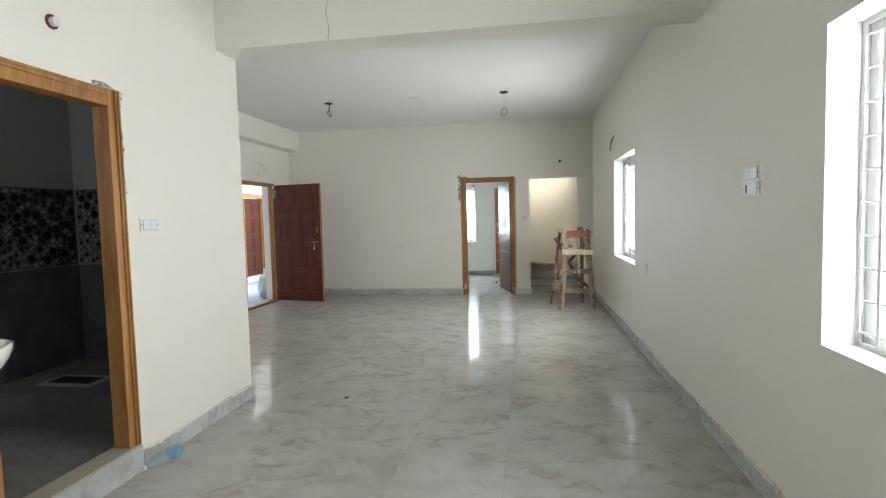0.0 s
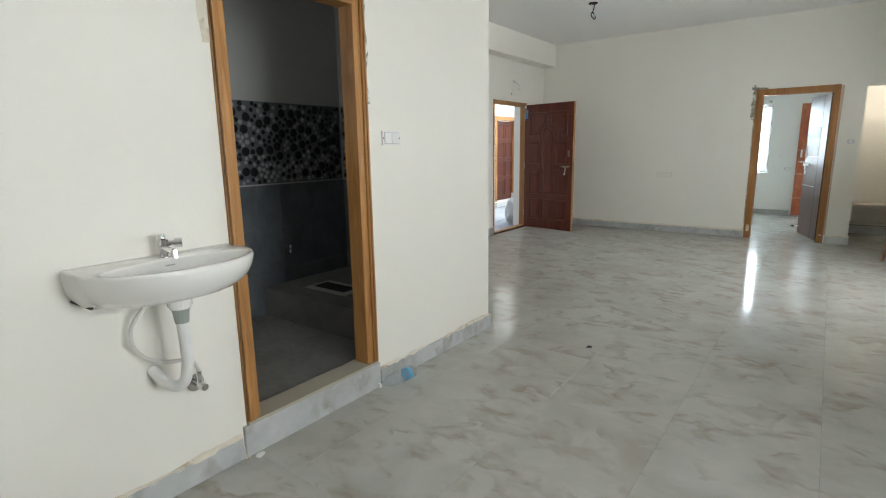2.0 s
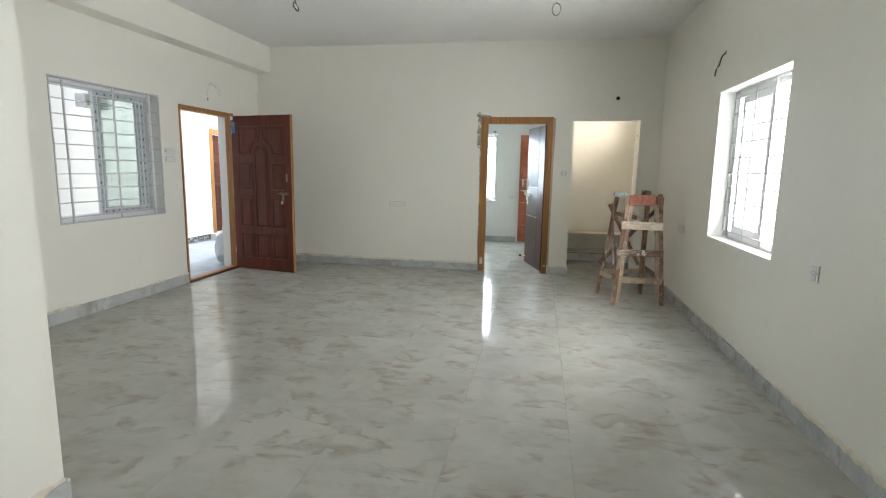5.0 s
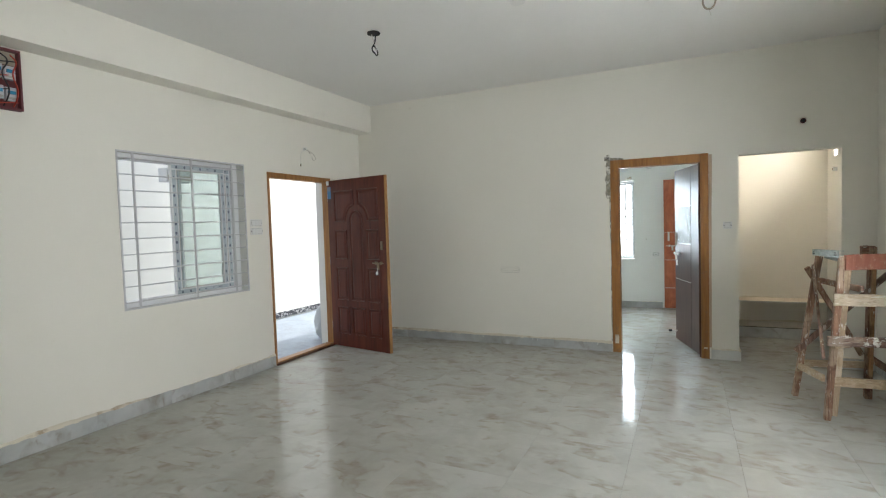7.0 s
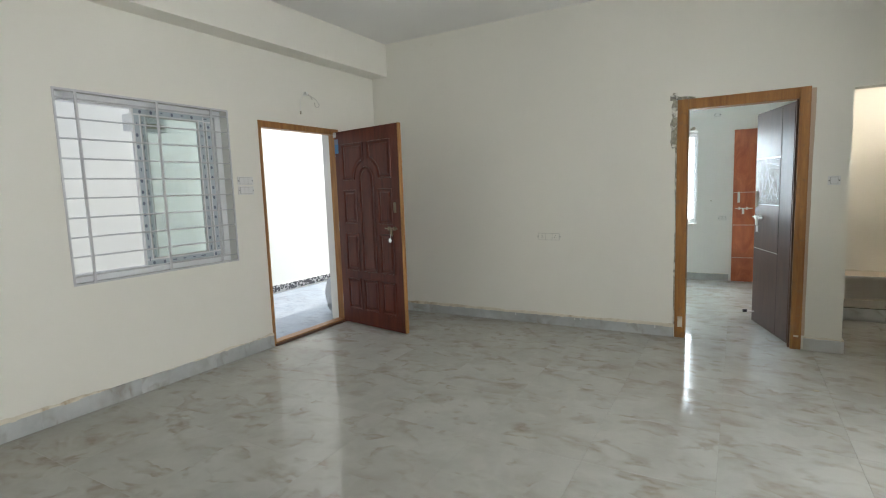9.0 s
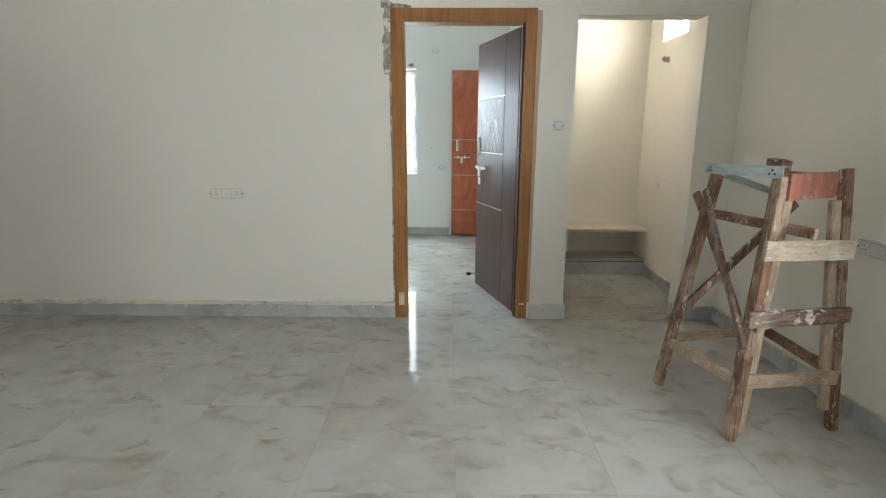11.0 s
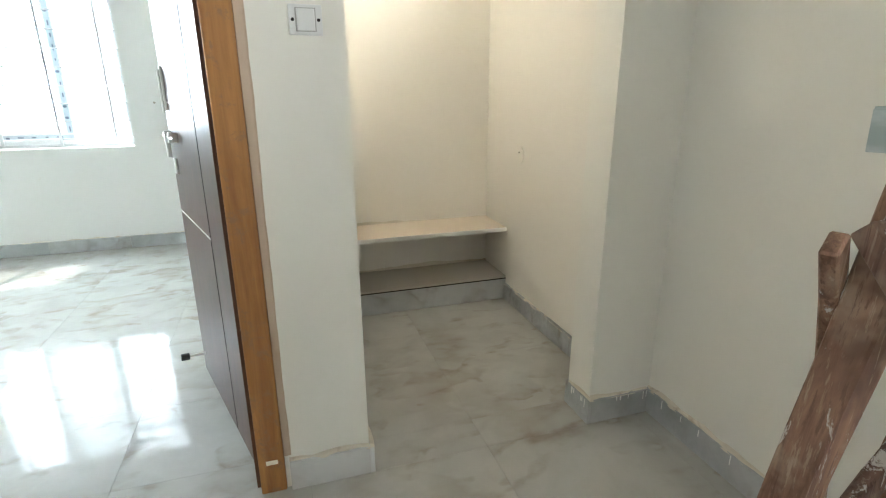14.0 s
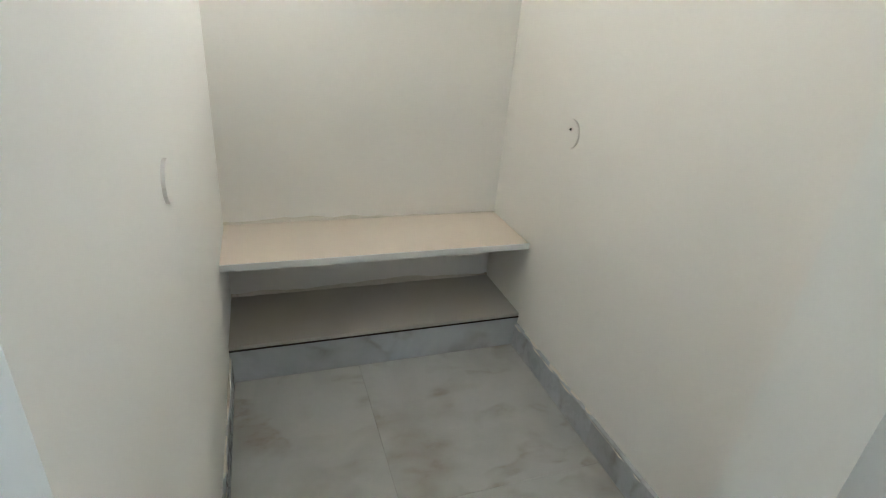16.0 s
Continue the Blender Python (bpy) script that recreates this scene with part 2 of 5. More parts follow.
TAN = old_timber("orange_tan_timber", (0.42, 0.235, 0.11), (0.24, 0.12, 0.055), (0.50, 0.33, 0.19), 0.0)
DUSTSTONE = painted("dusty_brown_grey_stone", (0.52, 0.48, 0.41), (0.26, 0.20, 0.14), 0.6)
MODULE = material("grey_shadowed_plastic", (0.46, 0.45, 0.42), 0.5)
REDWOOD = wood("red_painted_wood", (0.34, 0.135, 0.085), (0.26, 0.09, 0.058), 0.75, (12, 12, 2), (0.44, 0.27, 0.20))
LYING[PALE.name] = old_timber("pale_splashed_rail", (0.52, 0.405, 0.28), (0.40, 0.29, 0.19), (0.62, 0.54, 0.43), 0.015, True)
LYING[SPLASH.name] = old_timber("heavily_splashed_rail", (0.24, 0.14, 0.10), (0.10, 0.055, 0.040), (0.36, 0.29, 0.23), 0.075, True)
STEEL = material("brushed_steel", (0.78, 0.78, 0.76), 0.42, 1.0)
CHROME = material("chrome", (0.75, 0.75, 0.75), 0.08, 1.0)
GALV = material("galvanised_steel", (0.50, 0.56, 0.56), 0.45, 0.5)
gm = noise_tex(GALV, coords(GALV, (4, 1.2, 4)), 9.0, 5, 0.6)
link(GALV, mixc(GALV, ramp(GALV, gm, [(0.4, (0, 0, 0)), (0.62, (1, 1, 1))]), (0.52, 0.58, 0.575), (0.40, 0.46, 0.455)), bsdf(GALV).inputs["Base Color"])
link(GALV, ramp(GALV, gm, [(0.35, (0.32,) * 3), (0.7, (0.6,) * 3)]), bsdf(GALV).inputs["Roughness"])
BARS = material("grey_grille_paint", (0.60, 0.60, 0.61), 0.45)
UPVC = material("white_upvc", (0.80, 0.81, 0.82), 0.3)
FILM = material("blue_protective_film", (0.50, 0.56, 0.60), 0.35)
FILMINK = material("dark_film_print", (0.15, 0.18, 0.24), 0.5)
CERAMIC = material("white_ceramic", (0.82, 0.81, 0.78), 0.08, Coat_Weight=0.5)
WHITEP = material("white_plastic", (0.78, 0.78, 0.76), 0.35)
PVCG = material("grey_green_pvc", (0.30, 0.34, 0.30), 0.45)
BLACK = material("black_rubber", (0.02, 0.02, 0.025), 0.5)
DARK = material("dark_hole", (0.03, 0.025, 0.022), 0.9)
WIRE = material("white_wire", (0.65, 0.63, 0.58), 0.5)
BLUE = material("blue_plastic", (0.02, 0.25, 0.45), 0.35)
TAGBLUE = material("dark_blue_tag", (0.04, 0.16, 0.34), 0.4)
BLUELABEL = material("blue_label", (0.10, 0.38, 0.60), 0.4)
MCBRED = material("maroon_board_enamel", (0.13, 0.022, 0.028), 0.5)
PORCHFLOOR = marble("dull_blue_granite", (0.30, 0.345, 0.40), (0.36, 0.40, 0.45), (0.2, 0.21, 0.22), 0.5)
BATHTILE = marble("charcoal_bath_tile", (0.125, 0.145, 0.16), (0.19, 0.205, 0.22), (0.12, 0.12, 0.12), 0.25)
BATHFLOOR = marble("grey_bath_floor", (0.185, 0.18, 0.165), (0.25, 0.24, 0.225), (0.26, 0.26, 0.25), 0.5)
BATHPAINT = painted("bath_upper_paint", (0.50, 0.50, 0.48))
PEBBLEB = material("black_pebble", (0.02, 0.02, 0.022), 0.2)
PEBBLEW = material("grey_pebble", (0.36, 0.36, 0.34), 0.25)
glass = material("window_glass", (0.9, 0.95, 0.95), 0.02, Transmission_Weight=1.0, IOR=1.45)
# the teal tint stands for what the porch pane reflects
TINTED = material("teal_reflection_glass", (0.79, 0.845, 0.83), 0.05, Transmission_Weight=1.0, IOR=1.45)
ANTIQUE = material("antique_brass", (0.30, 0.235, 0.16), 0.38, 1.0)
PET = material("clear_pet", (0.70, 0.80, 0.86), 0.06, Alpha=0.22)
GROUND = painted("dusty_ground", (0.40, 0.34, 0.26), (0.3, 0.25, 0.2), 0.95)
NEIGHBOUR = painted("neighbour_wall", (0.62, 0.60, 0.56))


# ---- building blocks ----
def holder(name, place=(0, 0, 0), rz=0.0):
    e = new(name)
    e.empty_display_size = 0.1
    e.matrix_world = pose(*place, 0, 0, rz)
    return e


def part(name, bm, mat, parent=None, label="", smooth=False, kind=""):
    me = bpy.data.meshes.new(name)
    bmesh.ops.recalc_face_normals(bm, faces=bm.faces)
    if smooth:
        for f in bm.faces:
            f.smooth = True
    bm.to_mesh(me)
    bm.free()
    me.materials.append(mat)
    ob = new(name, me)
    if parent:
        ob.parent = parent
    return tagged(ob, label, "", "", kind)


def box(bm, a, b, bevel=0.0):
    """A box between two corners, its edges rounded by bevel."""
    sub = bmesh.new() if bevel else bm
    lo = [min(p, q) for p, q in zip(a, b)]
    hi = [max(p, q) for p, q in zip(a, b)]
    c = [(p + q) / 2 for p, q in zip(lo, hi)]
    m = Matrix.Translation(c) @ Matrix.Diagonal((*[q - p for p, q in zip(lo, hi)], 1))
    bmesh.ops.create_cube(sub, size=1, matrix=m)
    if bevel:
        bmesh.ops.bevel(sub, geom=sub.edges[:], offset=bevel, segments=2, affect="EDGES", profile=0.6)
        merge(bm, sub)
    return bm


def merge(bm, sub):
    me = bpy.data.meshes.new("tmp")
    sub.to_mesh(me)
    sub.free()
    bm.from_mesh(me)
    bpy.data.meshes.remove(me)


def one_box(a, b, bevel=0.0):
    return box(bmesh.new(), a, b, bevel)


def rod(bm, a, b, r, seg=10, r2=None):
    """A round bar from a to b."""
    a, b = Vector(a), Vector(b)
    d = b - a
    m = Matrix.Translation((a + b) / 2) @ d.to_track_quat("Z", "Y").to_matrix().to_4x4()
    bmesh.ops.create_cone(bm, cap_ends=True, segments=seg, radius1=r, radius2=r if r2 is None else r2, depth=d.length, matrix=m)
    return bm


def beam(bm, a, b, w, t, up=(0, 0, 1), bevel=0.003):
    """A squared timber from a to b, w wide and t thick."""
    a, b = Vector(a), Vector(b)
    d = (b - a).normalized()
    side = d.cross(Vector(up)).normalized()
    nor = side.cross(d).normalized()
    m = Matrix.Identity(4)
    for i, v in enumerate((side, nor, d)):
        for k in range(3):
            m[k][i] = v[k]
    m.translation = (a + b) / 2
    sub = bmesh.new()
    bmesh.ops.create_cube(sub, size=1, matrix=m @ Matrix.Diagonal((w, t, (b - a).length, 1)))
    bmesh.ops.bevel(sub, geom=sub.edges[:], offset=bevel, segments=1, affect="EDGES")
    for v in sub.verts:
        v.co += Vector(noise.noise_vector(v.co * 9)) * 0.002
    merge(bm, sub)
    return bm


def tube(name, points, r, mat, parent=None, label="", res=8):
    """A bent round wire or pipe through the points, as a mesh."""
    cu = bpy.data.curves.new(name, "CURVE")
    cu.dimensions, cu.bevel_depth, cu.bevel_resolution, cu.use_fill_caps = "3D", r, 3, True
    sp = cu.splines.new("BEZIER")
    sp.bezier_points.add(len(points) - 1)
    for bp, p in zip(sp.bezier_points, points):
        bp.co, bp.handle_left_type, bp.handle_right_type = p, "AUTO", "AUTO"
    sp.resolution_u = res
    tmp = bpy.data.objects.new("tmp", cu)
    me = bpy.data.meshes.new_from_object(tmp)
    bpy.data.objects.remove(tmp)
    bpy.data.curves.remove(cu)
    me.name = name
    me.materials.clear()
    me.materials.append(mat)
    for p in me.polygons:
        p.use_smooth = True
    ob = new(name, me)
    if parent:
        ob.parent = parent
    return tagged(ob, label)


def solid_wall(name, axis, c0, c1, u0, u1, z0, z1, holes, mat, reveal=None):
    """A wall between c0 and c1 across axis, from u0 to u1 along the other, with holes (u0, u1, z0, z1) through it."""
    us = sorted({u0, u1, *[h[0] for h in holes], *[h[1] for h in holes]})
    zs = sorted({z0, z1, *[h[2] for h in holes], *[h[3] for h in holes]})
    us = [u for u in us if u0 <= u <= u1]
    zs = [z for z in zs if z0 <= z <= z1]

    def solid(i, k):
        if not (0 <= i < len(us) - 1 and 0 <= k < len(zs) - 1):
            return False
        u, z = (us[i] + us[i + 1]) / 2, (zs[k] + zs[k + 1]) / 2
        return not any(h[0] < u < h[1] and h[2] < z < h[3] for h in holes)

    bm = bmesh.new()

    def quad(pts, slot=0):
        vs = [bm.verts.new((c, u, z) if axis == "x" else (u, c, z)) for c, u, z in pts]
        bm.faces.new(vs).material_index = slot

    for i in range(len(us) - 1):
        for k in range(len(zs) - 1):
            if not solid(i, k):
                continue
            a, b, lo, hi = us[i], us[i + 1], zs[k], zs[k + 1]
            for c in (c0, c1):
                quad([(c, a, lo), (c, b, lo), (c, b, hi), (c, a, hi)])
            for di, u in ((-1, a), (1, b)):
                if not solid(i + di, k):
                    quad([(c0, u, lo), (c1, u, lo), (c1, u, hi), (c0, u, hi)], 0 if u in (u0, u1) else 1)
            for dk, z in ((-1, lo), (1, hi)):
                if not solid(i, k + dk):
                    quad([(c0, a, z), (c1, a, z), (c1, b, z), (c0, b, z)], 0 if z in (z0, z1) else 1)
    bmesh.ops.remove_doubles(bm, verts=bm.verts, dist=1e-5)
    ob = part(name, bm, mat, kind="structure")
    ob.data.materials.append(reveal or mat)
    return ob


def slab(name, a, b, mat, bevel=0.0):
    return part(name, one_box(a, b, bevel), mat, kind="structure")


# ---- the rooms ----
T = 0.23
W1 = (0.14, 1.530, 0.888, 2.145)        # near window: y0, y1, z0, z1
W2 = (5.153, 6.478, 0.861, 2.124)        # second window
VENT = (9.42, 9.92, 2.13, 2.58)
LW = (5.288, 6.595, 0.87, 2.162)        # porch window
ED = (6.909, 7.99, -0.2, 2.115)          # entrance
BD = (-0.955, 0.012, -0.2, 2.135)        # bedroom door
NI = (0.280, 1.120, -0.2, 2.092)          # alcove opening
TD = (1.027, 1.873, 0.14, 2.190)         # bathroom door
BW = (-2.45, -0.985, 0.815, 2.125)      # bedroom window

wall_east = solid_wall("wall_east", "x", RX, RX + T, BACK, FY, -0.1, 3.3, [W1, W2], WALL, REVEAL)
wall_west = solid_wall("wall_west", "x", LX - T, LX, BY - 0.12, FY, -0.1, 3.3, [LW, ED], WALL, REVEAL)
wall_north = solid_wall("wall_north", "y", FY, FY + 0.15, LX - T, RX + T, -0.1, 3.3, [BD, NI], WALL)
wall_bath = solid_wall("wall_bathroom", "x", BX - 0.16, BX, BACK, BY, -0.1, 3.3, [TD], WALL, BATHTILE)
wall_return = solid_wall("wall_return", "y", BY - 0.12, BY, LX, BX - 0.16, -0.1, 3.3, [], WALL)
wall_south = solid_wall("wall_south", "y", BACK - T, BACK, -4.5, RX + T, -0.1, 3.3, [], WALL)
ceiling = slab("ceiling", (LX, BACK, CEIL), (RX, FY, CEIL + 0.18), CEILING)
beam_cross = slab("beam", (BX, 2.865, 2.722), (RX, BY, CEIL), WALL, 0.004)
beam_side = slab("beam", (LX, BY, 2.755), (-4.06, FY, CEIL), WALL, 0.004)

# bedroom
solid_wall("wall_bedroom_north", "y", YB, YB + T, -4.5, 0.18, -0.1, 3.3, [BW], BEDPAINT, REVEAL)
solid_wall("wall_bedroom_west", "x", -4.0 - T, -4.0, FY + 0.15, YB, -0.1, 3.3, [], BEDPAINT)
solid_wall("wall_partition", "x", 0.18, 0.268, FY + 0.15, YB + T, -0.1, 3.3, [], WALL)
slab("ceiling_bedroom", (-4.0, FY + 0.15, CEIL), (0.18, YB, CEIL + 0.18), CEILING)

# alcove
solid_wall("wall_alcove_east", "x", 1.33, 1.33 + T, FY + 0.15, 10.225, -0.1, 3.3, [VENT], YELLOW, REVEAL)
solid_wall("wall_alcove_north", "y", 10.225, 10.34, 0.262, 1.56, -0.1, 3.3, [], YELLOW)
slab("ceiling_alcove", (0.262, FY + 0.15, CEIL), (1.33, 10.225, CEIL + 0.18), CEILING)

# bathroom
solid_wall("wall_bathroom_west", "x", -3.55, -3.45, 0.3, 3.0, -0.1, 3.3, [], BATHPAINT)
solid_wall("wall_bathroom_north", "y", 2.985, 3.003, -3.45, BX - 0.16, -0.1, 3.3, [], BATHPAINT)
# the opening in this wall is unseen, added for the fill lamp
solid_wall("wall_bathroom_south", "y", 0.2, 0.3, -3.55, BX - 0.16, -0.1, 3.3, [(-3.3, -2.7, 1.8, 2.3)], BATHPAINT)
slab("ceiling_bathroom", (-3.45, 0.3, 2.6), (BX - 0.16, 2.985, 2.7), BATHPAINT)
slab("bathroom_floor", (-3.45, 0.3, -0.1), (BX - 0.16, 2.985, 0.12), BATHFLOOR)

# porch
slab("porch_floor", (-8.2, 2.5, -0.15), (LX - T, 12.0, -0.02), PORCHFLOOR)
slab("door_saddle", (LX - T, ED[0], -0.15), (LX - 0.02, ED[1], -0.005), PORCHFLOOR)
slab("subfloor", (LX, BACK, -0.2), (RX, FY + 0.15, -0.012), GROUT)
slab("subfloor_rooms", (-4.0, FY + 0.15, -0.2), (1.33, YB, -0.012), GROUT)

# porch across the entrance: wall with its own door opening, and end walls
OD = (10.54, 11.60, 0.10, 2.12)
solid_wall("wall_porch_west", "x", -6.65, -6.42, 2.5, 12.2, -0.1, 3.6, [OD], REVEAL)
solid_wall("wall_porch_north", "y", 12.0, 12.2, -6.42, LX - T, -0.1, 3.6, [], REVEAL)
solid_wall("wall_porch_south", "y", 2.5, 2.7, -6.42, LX - T, -0.1, 3.6, [], REVEAL)
solid_wall("wall_porch_east", "x", LX - T, LX - T + 0.15, FY + 0.151, 12.2, -0.1, 3.6, [], REVEAL)
slab("porch_room_backing", (-7.9, 10.0, -0.1), (-7.8, 12.4, 3.4), CONCRETE)

# glowing planes added outside the windows, so that the distance turns white
GLARE = material("glowing_backdrop", (0.9, 0.9, 0.9), 1.0, Emission_Color=(0.93, 0.97, 1.0, 1.0), Emission_Strength=2.2)
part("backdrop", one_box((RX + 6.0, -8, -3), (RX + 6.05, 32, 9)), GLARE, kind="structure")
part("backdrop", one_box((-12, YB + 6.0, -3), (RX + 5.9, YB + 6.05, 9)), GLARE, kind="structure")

# ground outside
slab("ground", (-400, -400, -3.4), (400, 400, -3.2), GROUND)

# ---- skirting with rough filler on its upper edge ----
def ribbon(name, a, b, z, out, high, mat, seed, parent=None, depth=0.006):
    """A thin strip of filler along a wall from a to b (x, y), standing out by out, with an uneven upper edge."""
    rnd = random.Random(seed)
    a, b, n = Vector((*a, z)), Vector((*b, z)), Vector((*out, 0))
    steps = max(4, int((b - a).length / 0.035))
    bm = bmesh.new()
    rows = []
    h = high
    for i in range(steps + 1):
        p = a.lerp(b, i / steps)
        h = max(0.002, min(high * 2.2, h + rnd.uniform(-0.5, 0.5) * high))
        d = depth * rnd.uniform(0.6, 1.5)
        rows.append([bm.verts.new(q) for q in (p + n * 0.001, p + n * d, p + n * d * 0.7 + Vector((0, 0, h * 0.7)), p + n * 0.001 + Vector((0, 0, h)))])
    for p, q in zip(rows, rows[1:]):
        for k in range(3):
            bm.faces.new((p[k], p[k + 1], q[k + 1], q[k]))
        bm.faces.new((p[3], p[0], q[0], q[3]))
    bm.faces.new(rows[0])
    bm.faces.new(rows[-1][::-1])
    return part(name, bm, mat, parent, kind="stuff" if parent else "structure")


def skirting(a, b, out, parent, seed, high=0.10, mat=None, filler=None, thick=0.014, pitch=0.61):
    """Skirting tiles along the floor from a to b; out points into the room."""
    a, b, n = Vector((*a, 0)), Vector((*b, 0)), Vector((*out, 0))
    rnd = random.Random(seed)
    total = (b - a).length
    count = max(1, round(total / pitch))
    d = (b - a) / total
    for i in range(count):
        l0, l1 = total * i / count + 0.0004, total * (i + 1) / count - 0.0004
        t = thick + rnd.uniform(-0.0006, 0.001)
        hh = high + rnd.uniform(-0.002, 0.002)
        p, q = a + d * l0, a + d * l1
        bm = one_box((p.x, p.y, 0.001), (q.x + n.x * t, q.y + n.y * t, hh), 0.0006)
        part("skirting_tile", bm, mat or SKIRT, parent)
    ribbon("filler", a[:2], b[:2], high - 0.004, out, 0.015, filler or CREAMPLASTER, seed, parent, thick * 0.9)


base = holder("baseboard")
tagged(base, "grey marble skirting tiles with rough cream filler on top", "skirting", kind="structure")
skirting((LX, BY), (LX, ED[0]), (1, 0), base, 1, 0.115)
skirting((LX, ED[1]), (LX, FY), (1, 0), base, 2)
skirting((LX + 0.016, FY), (BD[0] - 0.005, FY), (0, -1), base, 3, 0.095)
skirting((BD[1] + 0.014, FY), (NI[0], FY), (0, -1), base, 4, 0.104, PALESKIRT, thick=0.020)
skirting((NI[0], FY - 0.021), (NI[0], FY + 0.15), (1, 0), base, 5, 0.104, PALESKIRT)
skirting((0.268, FY + 0.16), (0.268, 9.89), (1, 0), base, 16, thick=0.008)
skirting((NI[1], FY), (RX - 0.016, FY), (0, -1), base, 6)
skirting((NI[1], FY - 0.015), (NI[1], FY + 0.15), (-1, 0), base, 7)
skirting((1.33, FY + 0.15), (1.33, 9.89), (-1, 0), base, 8)
skirting((RX, BACK), (RX, FY), (-1, 0), base, 9)
skirting((BX, BACK), (BX, TD[0] - 0.03), (1, 0), base, 10)
skirting((BX, TD[1] + 0.03), (BX, BY), (1, 0), base, 11)
skirting((BX + 0.015, BY), (LX + 0.016, BY), (0, 1), base, 12)
skirting((-4.0, YB), (-0.56, YB), (0, -1), base, 13)
skirting((0.18, FY + 0.15), (0.18, YB), (-1, 0), base, 14)
skirting((-4.0, FY + 0.15), (-4.0, YB), (1, 0), base, 15)

MOSAIC = material("dark_mosaic", (0.06, 0.06, 0.065), 0.4)
mv = coords(MOSAIC)
cells = node(MOSAIC, "ShaderNodeTexVoronoi", {"Vector": mv, "Scale": 42.0})
link(MOSAIC, ramp(MOSAIC, cells.outputs["Color"], [(0.35, (0.04, 0.04, 0.045)), (0.6, (0.09, 0.09, 0.10)), (0.68, (0.5, 0.5, 0.5))]), bsdf(MOSAIC).inputs["Base Color"])
porch_base = tagged(holder("porch_baseboard"), "dark speckled stone skirting of the porch", "skirting", kind="structure")
skirting((-6.42, 2.7), (-6.42, OD[0] - 0.1), (1, 0), porch_base, 21, 0.10, MOSAIC, REVEAL)

# threshold of the bathroom: marble riser and sill
part("threshold", one_box((BX - 0.14, TD[0] - 0.02, 0.0), (BX + 0.016, TD[1] + 0.02, 0.150), 0.003), SKIRT, kind="structure")
part("threshold_sill", one_box((BX - 0.115, TD[0], 0.150), (BX + 0.020, TD[1], 0.166), 0.003), PLASTER, kind="structure")
ribbon("filler", (BX, TD[0] - 0.03), (BX, TD[0] - 0.005), 0.0, (1, 0), 0.17, CREAMPLASTER, 31, None, 0.018)
ribbon("filler", (BX, TD[1] + 0.0), (BX, TD[1] + 0.17), 0.10, (1, 0), 0.03, PLASTER, 32, None, 0.012)


def upright_smear(name, x, y, z0, z1, wide, axis, out, mat, seed, wobble=0.22):
    """A rough smear of plaster beside a frame: uneven outer edge, a few millimetres thick."""
    rnd = random.Random(seed)
    bm = bmesh.new()
    n = int((z1 - z0) / 0.03)
    rows = []
    w = abs(wide)
    for i in range(n + 1):
        z = z0 + (z1 - z0) * i / n
        w = max(abs(wide) * 0.4, min(abs(wide) * 1.5, w + rnd.uniform(-wobble, wobble) * abs(wide)))
        e = math.copysign(w, wide)
        pts = [(0, 0.0005), (0, 0.004), (e * 0.8, 0.003), (e, 0.0005)]
        row = []
        for u, d in pts:
            row.append(bm.verts.new((x + u, y + out * d, z) if axis == "x" else (x + out * d, y + u, z)))
        rows.append(row)
    for p, q in zip(rows, rows[1:]):
        for k in range(3):
            bm.faces.new((p[k], p[k + 1], q[k + 1], q[k]))
    return part(name, bm, mat, kind="structure")


upright_smear("plaster_smear", BD[0], FY, 1.72, 2.20, -0.05, "x", -1, SMUDGE, 1)
upright_smear("plaster_smear", BD[0], FY, 0.12, 1.72, -0.009, "x", -1, SMUDGE, 2)
upright_smear("plaster_smear", BD[1], FY, 0.12, 2.12, 0.022, "x", -1, STAINED, 3, 0.05)
upright_smear("plaster_smear", BX, TD[1], 1.62, 2.19, 0.048, "y", 1, SMUDGE, 4)
upright_smear("plaster_smear", BX, TD[0], 1.80, 2.19, -0.028, "y", 1, CREAMPLASTER, 5)
ribbon("plaster_smear", (BD[0] - 0.06, FY), (BD[0] + 0.14, FY), BD[3], (0, -1), 0.035, SMUDGE, 6, None, 0.004)
ribbon("plaster_smear", (BX, TD[1] - 0.16), (BX, TD[1] + 0.05), TD[3], (1, 0), 0.03, SMUDGE, 7, None, 0.004)
# hairline crack in the face of the cross beam
tube("crack", [(-1.155, 2.8635, 3.11), (-1.15, 2.8635, 3.0), (-1.165, 2.8635, 2.93), (-1.15, 2.8635, 2.83), (-1.155, 2.8635, 2.73)], 0.0022, PLASTER)
tagged(bpy.data.objects["crack"], kind="structure")


